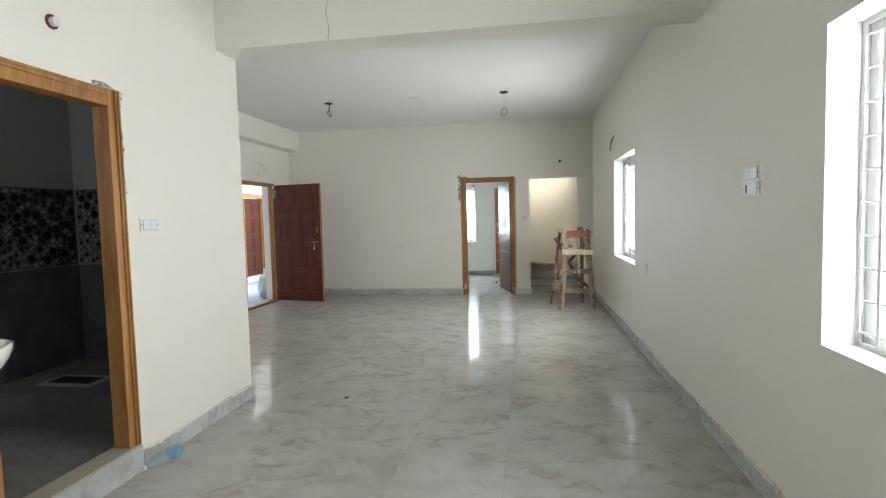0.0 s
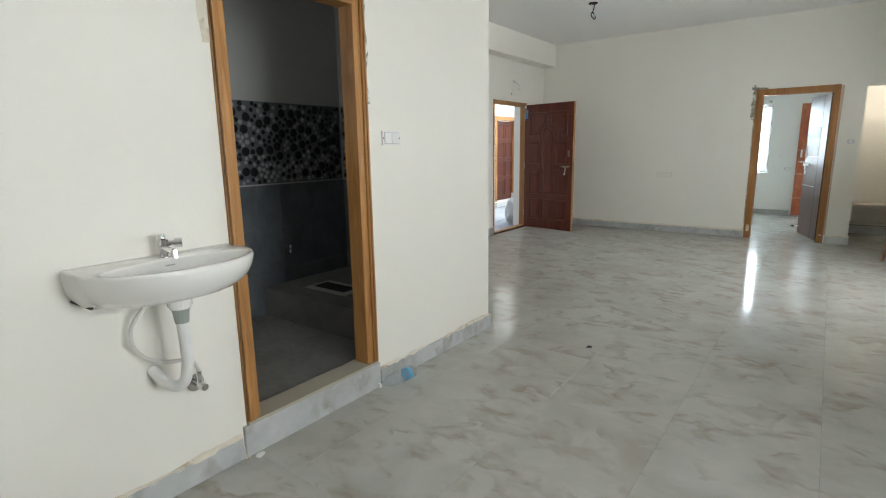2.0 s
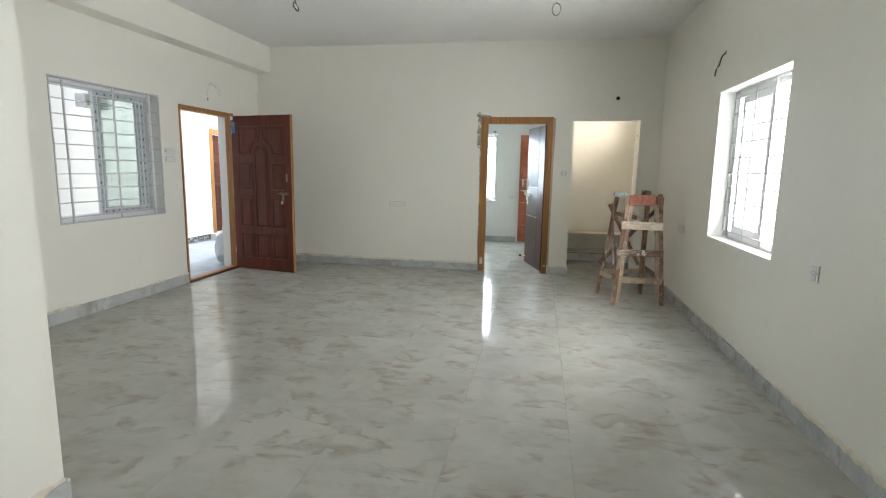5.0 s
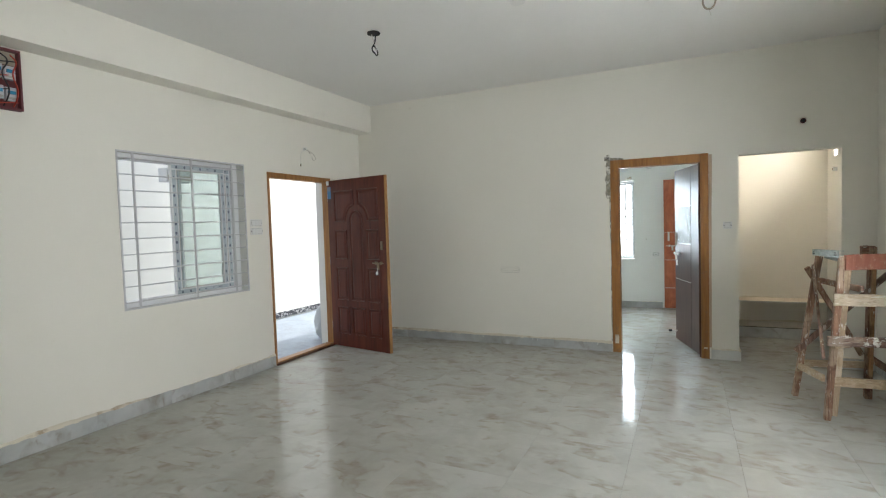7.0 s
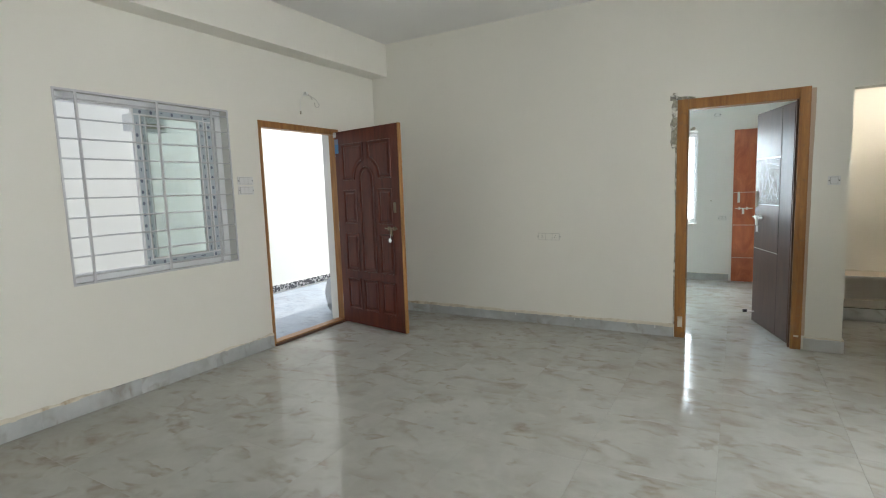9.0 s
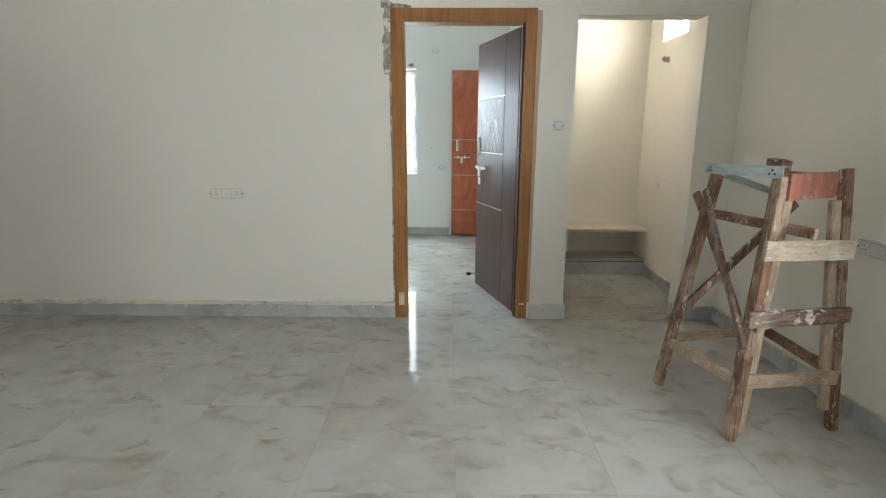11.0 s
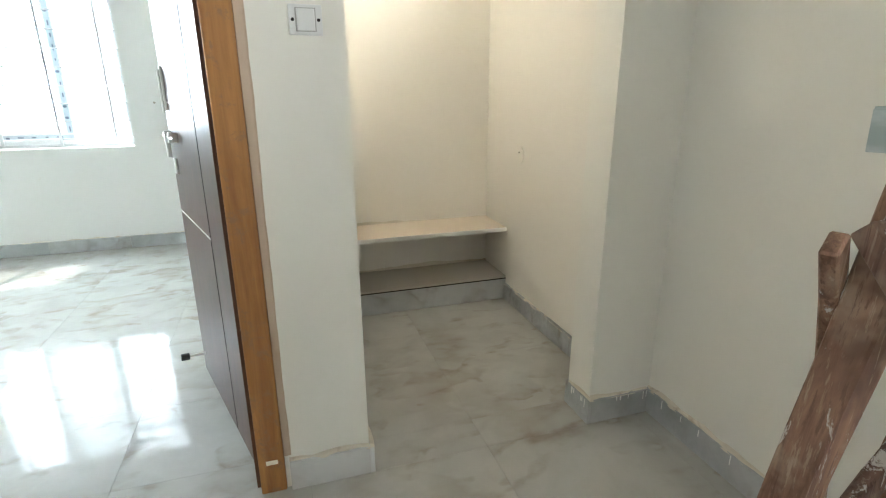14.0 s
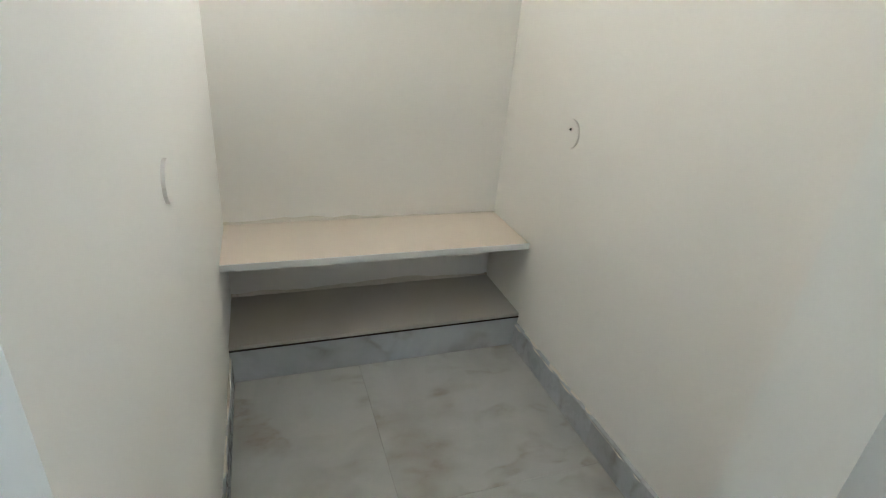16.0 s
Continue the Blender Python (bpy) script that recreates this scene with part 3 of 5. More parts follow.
# ---- door frames ----
def door_frame(name, axis, at, face, back, u0, u1, z0, z1, wide, mat, label, moulded=False, sill=False, jambs=None):
    """A wooden frame filling the edge of an opening; face and back are its two planes along axis."""
    root = tagged(holder(name), label, "door frame", "wooden door frames")

    def mk(nm, ua, ub, za, zb):
        a, b = (face, ua, za), (back, ub, zb)
        if axis == "y":
            a, b = (ua, face, za), (ub, back, zb)
        bm = one_box(a, b, 0.004)
        if moulded:
            d = 1 if face > back else -1
            inner = 0.35
            for k, (f0, f1, o) in enumerate(((0.06, 0.40, 0.012), (0.06, 0.22, 0.020))):
                if nm == "head":
                    c, e = zb - (zb - za) * f0, zb - (zb - za) * f1
                    p, q = (face, ua + 0.004, c), (face + d * o, ub - 0.004, e)
                else:
                    left = ua < (u0 + u1) / 2
                    c = ua + (ub - ua) * f0 if left else ub - (ub - ua) * f0
                    e = ua + (ub - ua) * f1 if left else ub - (ub - ua) * f1
                    p, q = (face, c, za + 0.004), (face + d * o, e, zb - 0.002)
                if axis == "y":
                    p, q = (p[1], p[0], p[2]), (q[1], q[0], q[2])
                box(bm, p, q, 0.003)
        return part(nm, bm, mat, root)

    first, last = jambs or (wide, wide)
    mk("jamb", u0 + 0.001, u0 + first, z0, z1)
    mk("jamb", u1 - last, u1 - 0.001, z0, z1)
    mk("head", u0 + first + 0.0005, u1 - last - 0.0005, z1 - wide, z1 - 0.001)
    if sill:
        mk("sill", u0 + first + 0.0005, u1 - last - 0.0005, z0, z0 + 0.035)
    return root


door_frame("door_frame", "x", 0, LX + 0.012, LX - 0.085, *ED[:2], 0.0, ED[3], 0.060, TEAKENT, "varnished teak frame of the open entrance door", sill=True, jambs=(0.028, 0.055))
part("sill_riser", one_box((LX + 0.0125, ED[0] + 0.01, 0.001), (LX + 0.030, ED[1] - 0.01, 0.022), 0.002), DARKTEAKSHADE, bpy.data.objects["door_frame"], "darker lower edge of the sill")
bedroom_frame = door_frame("door_frame", "y", 0, FY - 0.012, FY + 0.12, *BD[:2], 0.0, BD[3], 0.088, TEAKWORN, "scuffed teak frame of the open bedroom door", jambs=(0.088, 0.078))
door_frame("door_frame", "x", 0, BX + 0.010, BX - 0.090, *TD[:2], 0.166, TD[3], 0.095, TEAK, "moulded teak frame round the dark bathroom doorway", moulded=True, jambs=(0.068, 0.074))
door_frame("door_frame", "x", 0, -6.41, -6.53, *OD[:2], OD[2], OD[3], 0.10, TEAK, "yellow teak frame of the neighbouring porch door")
part("patch", one_box((BD[0] + 0.028, FY - 0.0135, 0.10), (BD[0] + 0.068, FY - 0.0125, 0.20), 0.0), CREAMPLASTER, bedroom_frame, "cream filler patch")
# dark box put in for the shade of the hinge gap and inner reveal
part("stop_bead", one_box((BD[1] - 0.092, FY + 0.022, 0.001), (BD[1] - 0.0785, FY + 0.088, BD[3] - 0.0885), 0.002), DARKTEAKSHADE, bedroom_frame, "dark unvarnished stop inside the jamb")
part("patch", one_box((BD[1] - 0.055, FY - 0.0135, 0.105), (BD[1] - 0.02, FY - 0.0125, 0.12), 0.0), CREAMPLASTER, bedroom_frame, "cream filler patch")


# ---- doors ----
def outline_panel(bm, pts, y, raise_in=0.007, bead=0.010, grow=0.014):
    """A carved panel on the face y of a leaf: a bead round the outline and a raised field inside it. pts: (x, z)."""
    c = Vector((sum(p[0] for p in pts) / len(pts), sum(p[1] for p in pts) / len(pts)))
    n = len(pts)

    def inset(d):
        out = []
        for i in range(n):
            p0, p, p1 = Vector(pts[i - 1]), Vector(pts[i]), Vector(pts[(i + 1) % n])
            e0, e1 = (p - p0).normalized(), (p1 - p).normalized()
            n0, n1 = Vector((-e0.y, e0.x)), Vector((-e1.y, e1.x))
            m = (n0 + n1)
            m = m.normalized() * (1 / max(0.5, m.normalized().dot(n1)))
            out.append(p + m * d)
        return out

    rings = [(0, 0.0), (0.004, -bead), (0.010, -bead * 0.9), (0.017, 0.0006), (0.030, 0.0006), (0.046, -raise_in)]
    loops = []
    for d, h in rings:
        loops.append([bm.verts.new((q.x, y + h, q.y)) for q in inset(d)])
    for a, b in zip(loops, loops[1:]):
        for i in range(n):
            j = (i + 1) % n
            bm.faces.new((a[i], a[j], b[j], b[i]))
    bm.faces.new(loops[-1])


def rect(x0, x1, z0, z1):
    return [(x0, z0), (x1, z0), (x1, z1), (x0, z1)]


def aldrop(parent, x, z, y, scale=1.0, out=-1, mat=None):
    """A sliding bolt with its hasp and hanging knob, on the face y of a leaf."""
    bm = bmesh.new()
    rod(bm, (x - 0.13 * scale, y + out * 0.022, z), (x + 0.10 * scale, y + out * 0.022, z), 0.006)
    box(bm, (x - 0.07 * scale, y, z - 0.018), (x - 0.045 * scale, y + out * 0.030, z + 0.018), 0.003)
    box(bm, (x + 0.03 * scale, y, z - 0.018), (x + 0.055 * scale, y + out * 0.030, z + 0.018), 0.003)
    box(bm, (x - 0.02, y + out * 0.018, z - 0.075), (x + 0.008, y + out * 0.034, z + 0.008), 0.004)
    return part("bolt", bm, mat or STEEL, parent, "steel sliding bolt with hasp", smooth=False)


# entrance door, carved, hinged at its far jamb and open into the room
ent = tagged(holder("entrance_door", (LX + 0.035, 7.915, 0.02), -11.5), "dark red-brown carved wooden entrance door standing open", "door")
LWD, LHT = 0.98, 2.055
leaf_bm = one_box((0, -0.019, 0), (LWD - 0.012, 0.019, LHT), 0.003)
leaf = part("leaf", leaf_bm, MAHOG, ent)
part("edge_strip", one_box((LWD - 0.0115, -0.020, 0), (LWD, 0.020, LHT), 0.002), TEAK, ent, "light teak lipping of the door edge")
L3 = ((0.115, 0.325), (0.375, 0.605), (0.655, 0.865))
for x0, x1 in L3:
    bm = bmesh.new()
    outline_panel(bm, rect(x0, x1, 0.16, 0.50), -0.019)
    part("panel", bm, MAHOG, ent)
for x0, x1 in (L3[0], L3[2]):
    for z0, z1 in ((0.58, 0.985), (1.085, 1.44)):
        bm = bmesh.new()
        outline_panel(bm, rect(x0, x1, z0, z1), -0.019)
        part("panel", bm, MAHOG, ent)
arch = [(0.375, 0.58), (0.605, 0.58), (0.605, 1.56)] + [(0.49 + 0.115 * math.cos(a), 1.56 + 0.115 * math.sin(a)) for a in [math.pi * k / 10 for k in range(1, 10)]] + [(0.375, 1.56)]
bm = bmesh.new()
outline_panel(bm, arch, -0.019)
part("panel", bm, MAHOG, ent, "tall carved panel with a round arch")
quarter = [(0.49 - 0.175 * math.cos(a), 1.56 + 0.175 * math.sin(a)) for a in [math.pi / 2 * k / 6 for k in range(0, 7)]]
lefttop = [(0.115, 1.54), (0.305, 1.54)] + [(q[0] - 0.0, q[1] + 0.0) for q in quarter[1:-1]] + [(0.462, 1.74), (0.462, 1.92), (0.115, 1.92)]
bm = bmesh.new()
outline_panel(bm, lefttop, -0.019)
part("panel", bm, MAHOG, ent, "upper carved panel curved round the arch")
righttop = [(0.98 - x, z) for x, z in lefttop][::-1]
bm = bmesh.new()
outline_panel(bm, righttop, -0.019)
part("panel", bm, MAHOG, ent, "upper carved panel curved round the arch")
part("pull_handle", one_box((0.890, -0.036, 1.20), (0.915, -0.019, 1.30), 0.006), ANTIQUE, ent, "dull brass pull plate")
aldrop(ent, 0.86, 1.045, -0.019, 0.75, mat=ANTIQUE)
lock = rod(bmesh.new(), (0.85, -0.045, 0.93), (0.85, -0.062, 0.93), 0.022, 14)
rod(lock, (0.85, -0.05, 0.94), (0.85, -0.05, 0.99), 0.004)
part("padlock", lock, CHROME, ent, "small steel padlock")
for z in (0.25, 1.05, 1.85):
    part("hinge", rod(bmesh.new(), (-0.006, -0.006, z - 0.05), (-0.006, -0.006, z + 0.05), 0.007), STEEL, ent)
tagged(part("label", one_box((0.004, -0.0225, 1.83), (0.064, -0.0205, 1.98), 0.0), TAGBLUE, ent), "blue and dark paper label hanging from the top")
part("label_band", one_box((0.004, -0.0232, 1.925), (0.064, -0.0227, 1.98), 0.0), FILMINK, bpy.data.objects["label"])
part("door_closer", one_box((0.0, -0.035, 2.0), (0.035, -0.0195, 2.05), 0.004), STEEL, ent, "small metal bracket at the top hinge")


# flush doors with fine grooves
def flush_door(name, place, rz, wide, high, mat, label, grooves, vline=None, side=-1):
    """A flat leaf, hinged at x = 0; the grooves are inlaid pale lines at the given heights on the side's face."""
    root = tagged(holder(name, place, rz), label, "door")
    part("leaf", one_box((0, -0.0175, 0), (wide, 0.0175, high), 0.002), mat, root)
    y = side * 0.0175
    if vline:
        part("groove", one_box((vline - 0.002, y, 0.01), (vline + 0.002, y + side * 0.0012, high - 0.01)), DARK, root)
    for z in grooves:
        part("groove", one_box((vline or 0.01, y, z - 0.0025), (wide - 0.006, y + side * 0.0015, z + 0.0025)), STEEL, root, "thin bright inlaid line")
    for z in (0.25, 1.0, 1.8):
        part("hinge", rod(bmesh.new(), (-0.006, -side * 0.012, z - 0.05), (-0.006, -side * 0.012, z + 0.05), 0.006), STEEL, root)
    return root


bed = flush_door("bedroom_door", (BD[1] - 0.078, FY + 0.115, 0.012), 107.5, 0.800, 2.03, WALNUT,
                 "dark walnut flush bedroom door with fine lines, standing open", (0.74, 1.17, 1.60), 0.24, side=1)
sheet = material("dusty_plastic_sheet", (0.46, 0.45, 0.46), 0.34)
dust = noise_tex(sheet, coords(sheet, (3, 3, 1.4)), 5.0, 6, 0.65, 1.2)
link(sheet, ramp(sheet, dust, [(0.36, (0.08,) * 3), (0.62, (0.42,) * 3)]), bsdf(sheet).inputs["Alpha"])
part("plastic_sheet", one_box((0.246, 0.0176, 1.175), (0.790, 0.0179, 1.595)), sheet, bed, "dusty clear protective sheet left on one panel")
# pale strokes put the sheet's scratches and reflections into colour
smear = bmesh.new()
srnd = random.Random(8)
for i in range(44):
    cx, cz = srnd.uniform(0.33, 0.74), srnd.uniform(1.22, 1.56)
    ang, ln, wd = srnd.uniform(0.5, 2.5), srnd.uniform(0.05, 0.20), srnd.uniform(0.002, 0.007)
    if i in (0, 1):
        cx, cz, ang, ln, wd = 0.45 + 0.02 * i, 1.36, 1.0 + 1.1 * i, 0.24, 0.006
    ln = min(ln, 1.9 * min(cz - 1.18, 1.59 - cz) / max(0.2, abs(math.sin(ang))), 1.9 * min(cx - 0.25, 0.77 - cx) / max(0.2, abs(math.cos(ang))))
    dx, dz = math.cos(ang) * ln, math.sin(ang) * ln
    nx, nz = -math.sin(ang) * wd, math.cos(ang) * wd
    y = 0.0181 + i * 0.00002
    prev = None
    for k in range(9):
        f = k / 8
        bend = math.sin(f * math.pi) * ln * 0.22
        px, pz = cx + dx * (f - 0.5) + nx / wd * bend, cz + dz * (f - 0.5) + nz / wd * bend
        hw = (math.sin(f * math.pi) * 0.9 + 0.1) * (0.6 + 0.4 * math.sin(k * 2.1 + i))
        cur = (smear.verts.new((px + nx * hw, y, pz + nz * hw)), smear.verts.new((px - nx * hw, y, pz - nz * hw)))
        if prev:
            smear.faces.new((prev[0], prev[1], cur[1], cur[0]))
        prev = cur
SMEAR = material("pale_glint_streak", (0.55, 0.53, 0.52), 0.5)
part("paint_smear", smear, SMEAR, bed, "whitish dried smears on the door panel")
aldrop(bed, 0.68, 1.045, 0.0175, 1.0, 1)
part("tower_bolt", rod(one_box((0.735, 0.0175, 1.14), (0.765, 0.026, 1.30), 0.002), (0.75, 0.030, 1.13), (0.75, 0.030, 1.29), 0.005), STEEL, bed, "upright steel tower bolt")
part("keyhole_plate", one_box((0.70, 0.0175, 0.90), (0.74, 0.026, 0.96), 0.003), STEEL, bed)
stop = rod(bmesh.new(), (0.745, 0.0175, 0.10), (0.745, 0.085, 0.105), 0.006)
stopper = part("door_stopper", stop, STEEL, bed, "steel rod of the door stop")
part("rubber_tip", rod(bmesh.new(), (0.745, 0.083, 0.105), (0.745, 0.115, 0.107), 0.015, 14), BLACK, stopper, "black rubber tip")

redd = flush_door("wardrobe_door", (0.17, YB - 0.045, 0.012), 180, 0.70, 2.09, RED,
                  "red-brown streaked wooden door leaf against the bedroom wall", (0.335, 0.79, 1.24), None, side=1)
aldrop(redd, 0.58, 1.02, 0.0175, 0.9, 1)
part("tower_bolt", rod(one_box((0.615, 0.0175, 1.10), (0.645, 0.026, 1.24), 0.002), (0.63, 0.030, 1.10), (0.63, 0.030, 1.25), 0.005), STEEL, redd, "upright steel tower bolt")

# the neighbouring door across the porch
od = tagged(holder("porch_door", (-6.50, OD[0] + 0.105, OD[2] + 0.01), 90), "reddish-brown panelled door, closed, across the porch", "door")
part("leaf", one_box((0, -0.018, 0), (0.85, 0.018, 1.90), 0.003), MAHOG, od)
for z0, z1 in ((0.12, 0.50), (0.58, 0.95), (1.03, 1.40), (1.48, 1.80)):
    for x0, x1 in ((0.08, 0.39), (0.46, 0.77)):
        bm = bmesh.new()
        outline_panel(bm, rect(x0, x1, z0, z1), -0.018)
        part("panel", bm, MAHOG, od)
part("step", one_box((-6.419, OD[0] - 0.1, -0.02), (-6.30, OD[1] + 0.1, 0.09), 0.004), REVEAL, kind="structure")


# ---- windows ----
def grille(name, axis, at, u0, u1, z0, z1, rows, uprights, label, turn=1, edge=0.022):
    """A welded steel grille in the plane at along axis: flat border, round crossbars, flat uprights."""
    root = tagged(holder(name), label, "window grille", "window grilles")

    def P(c, u, z):
        return (at + c, u, z) if axis == "x" else (u, at + c, z)

    part("border", one_box(P(-0.003, u0, z1 - edge), P(0.003, u1, z1)), BARS, root)
    part("border", one_box(P(-0.003, u0, z0), P(0.003, u1, z0 + edge)), BARS, root)
    part("border", one_box(P(-0.003, u0, z0 + (edge + 0.0005)), P(0.003, u0 + edge, z1 - (edge + 0.0005))), BARS, root)
    part("border", one_box(P(-0.003, u1 - edge, z0 + (edge + 0.0005)), P(0.003, u1, z1 - (edge + 0.0005))), BARS, root)
    for i in range(rows):
        z = z0 + 0.06 + (z1 - z0 - 0.12) * i / (rows - 1)
        part("crossbar", rod(bmesh.new(), P(0, u0 + 0.01, z), P(0, u1 - 0.01, z), 0.0055, 8), BARS, root)
    for f in uprights:
        u = u0 + (u1 - u0) * f
        part("upright", one_box(P(turn * 0.004, u - 0.010, z0 + 0.01), P(turn * 0.010, u + 0.010, z1 - 0.01), 0.001), BARS, root)
    return root


def upvc_window(name, axis, at, deep, u0, u1, z0, z1, sashes, label, film=True):
    """A sliding window: outer frame, then sashes (from, to as fractions, offset), each with a pane and printed film on its frame."""
    root = tagged(holder(name), label, "window", "windows")

    def P(c, u, z):
        return (at + c, u, z) if axis == "x" else (u, at + c, z)

    w = 0.055
    for nm, a, b in (("frame_head", (0, u0, z1 - w), (deep, u1, z1)), ("frame_sill", (0, u0, z0), (deep, u1, z0 + w)),
                     ("frame_side", (0, u0, z0 + w + 0.0005), (deep, u0 + w, z1 - w - 0.0005)), ("frame_side", (0, u1 - w, z0 + w + 0.0005), (deep, u1, z1 - w - 0.0005))):
        part(nm, one_box(P(*a), P(*b), 0.003), UPVC, root)
    rnd = random.Random(5)
    for fa, fb, off in sashes:
        a, b = u0 + w + (u1 - u0 - 2 * w) * fa, u0 + w + (u1 - u0 - 2 * w) * fb
        lo, hi, s = z0 + w * 0.75, z1 - w * 0.75, 0.06
        d0, d1 = deep * off, deep * off + math.copysign(0.028, deep)
        bm = bmesh.new()
        for p, q in (((d0, a, lo), (d1, b, lo + s)), ((d0, a, hi - s), (d1, b, hi)), ((d0, a, lo + s), (d1, a + s, hi - s)), ((d0, b - s, lo + s), (d1, b, hi - s))):
            box(bm, P(*p), P(*q), 0.003)
        sash = part("sash", bm, UPVC, root, "white sash with bluish protective film")
        e = d0 - math.copysign(0.0012, deep)
        f0 = d0 - math.copysign(0.0003, deep)
        bm = bmesh.new()
        for p, q in (((f0, a + 0.012, lo + 0.012), (e, b - 0.012, lo + s - 0.012)), ((f0, a + 0.012, hi - s + 0.012), (e, b - 0.012, hi - 0.012)),
                     ((f0, a + 0.012, lo + s), (e, a + s - 0.012, hi - s)), ((f0, b - s + 0.012, lo + s), (e, b - 0.012, hi - s))):
            box(bm, P(*p), P(*q))
        if film:
            part("film", bm, FILM, sash, "bluish printed protective film")
        e2 = e - math.copysign(0.0004, deep)
        bm = bmesh.new()

        def dash(u, z, along):
            ln = rnd.uniform(0.008, 0.022)
            if rnd.random() < 0.5:
                m = Matrix.Translation(P(e2, u, z)) @ (pose(0, 0, 0, 0, 90) if axis == "x" else pose(0, 0, 0, 90)) @ Matrix.Diagonal((1, 0.75, 1, 1))
                bmesh.ops.create_cone(bm, cap_ends=True, segments=12, radius1=0.014, radius2=0.014, depth=0.0006, matrix=m)
            elif along:
                box(bm, P(e2, u, z - ln), P(e2 - 0.0003, u + 0.009, z + ln))
            else:
                box(bm, P(e2, u - ln, z), P(e2 - 0.0003, u + ln, z + 0.009))

        z = lo + s
        while z < hi - s:
            dash(a + s * 0.42, z, True)
            dash(b - s * 0.55, z + 0.03, True)
            z += 0.085
        u = a + s
        while u < b - s:
            dash(u, lo + s * 0.45, False)
            dash(u, hi - s * 0.55, False)
            u += 0.085
        gk = bmesh.new()
        i0, i1, j0, j1 = a + s, b - s, lo + s, hi - s
        for p, q in (((f0, i0, j0), (e2, i1, j0 + 0.006)), ((f0, i0, j1 - 0.006), (e2, i1, j1)), ((f0, i0, j0 + 0.006), (e2, i0 + 0.005, j1 - 0.006)), ((f0, i1 - 0.005, j0 + 0.006), (e2, i1, j1 - 0.006))):
            box(gk, P(*p), P(*q))
        part("gasket", gk, MODULE, sash, "dark rubber gasket")
        if film:
            part("film_print", bm, FILMINK, sash, "dark printing on the film")
        g = (d0 + d1) / 2
        pane = part("pane", one_box(P(g - 0.002, a + s - 0.01, lo + s - 0.01), P(g + 0.002, b - s + 0.01, hi - s + 0.01)), TINTED if at < LX else glass, sash, "clear glass pane")
        pane.visible_shadow = False
    return root


grille("window_grille", "x", RX + 0.125, *W1, 10, (0.12, 0.38, 0.64, 0.9), "light grey steel grille in the deep white window reveal", -1)
grille("window_grille", "x", RX + 0.125, *W2, 10, (0.12, 0.38, 0.64, 0.9), "light grey steel grille in the second bright window", -1)
grille("window_grille", "x", LX + 0.002, *LW, 10, (0.10, 0.52, 0.87), "grey steel grille flush with the wall by the entrance", 1, 0.014)
grille("window_grille", "y", YB + 0.13, *BW, 10, (0.12, 0.38, 0.64, 0.9), "white-grey steel grille in the bright bedroom window", -1)
grille("ventilator_grille", "x", RX + 0.06, VENT[0], VENT[1], VENT[2], VENT[3], 4, (0.5,), "small steel grille in the high ventilator opening", -1)
upvc_window("window_1", "x", RX + 0.15, 0.075, W1[0] + 0.003, W1[1] - 0.003, W1[2] + 0.003, W1[3] - 0.003, ((0.0, 0.52, 0.15),), "white sliding window with one sash pushed aside")
upvc_window("window_2", "x", RX + 0.15, 0.075, W2[0] + 0.003, W2[1] - 0.003, W2[2] + 0.003, W2[3] - 0.003, ((0.46, 0.97, 0.15),), "white sliding window with clear sash, bright outside", False)
upvc_window("window_3", "x", LX - 0.10, -0.075, LW[0] + 0.003, LW[1] - 0.003, LW[2] + 0.003, LW[3] - 0.003, ((0.42, 0.92, 0.15), (0.47, 1.0, 0.60)), "white sliding window to the porch, sash wrapped in printed film")
upvc_window("window_4", "y", YB + 0.15, 0.075, BW[0] + 0.003, BW[1] - 0.003, BW[2] + 0.003, BW[3] - 0.003, ((0.28, 0.72, 0.15),), "white sliding bedroom window with filmed sash")
scrawl = holder("pane_scribble", (LX - 0.118, 6.1, 1.25))
tagged(scrawl, "black marker scribbles on the porch window pane", "marking")
for k, (y, z, l) in enumerate(((0.0, 0.0, 0.10), (-0.09, 0.02, 0.09), (-0.15, 0.0, 0.08), (0.06, -0.05, 0.05), (-0.02, 0.33, 0.06))):
    bm = bmesh.new()
    if k in (1, 2):
        rod(bm, (0, y, z - l / 2), (0, y, z + l / 2), 0.0022, 6)
    else:
        rod(bm, (0, y - l / 2, z), (0, y, z + 0.012), 0.0022, 6)
        rod(bm, (0, y, z + 0.012), (0, y + l / 2, z - 0.005), 0.0022, 6)
    part("stroke", bm, FILMINK, scrawl)
bracket = tagged(holder("junction_housing", (LX - 0.32, 6.06, 2.03)), "small white housing with a brown cover outside the porch window", "junction box")
part("housing", one_box((-0.06, -0.14, -0.065), (0.06, 0.14, 0.065), 0.008), UPVC, bracket)
part("cover", one_box((0.061, -0.13, -0.045), (0.066, 0.12, -0.005), 0.002), PLASTER, bracket, "brown-grey cover")
part("arm", one_box((-0.02, -0.02, 0.0655), (0.02, 0.02, 0.14)), UPVC, bracket)
part("arm", one_box((0.0665, -0.02, 0.10), (0.09, 0.02, 0.14)), UPVC, bracket)


# ---- painter's trestle ----
trestle = tagged(holder("work_trestle"), "tall paint-splashed wooden work trestle with a steel strip on top", "trestle")
A0, B0, C0, D0 = (0.590, 7.649, 0.0), (0.701, 7.127, 0.0), (1.222, 7.217, 0.0), (1.092, 7.756, 0.0)
A1, B1, C1, D1 = (0.740, 7.573, 1.15), (0.795, 7.165, 1.172), (1.132, 7.277, 1.197), (1.080, 7.615, 1.215)


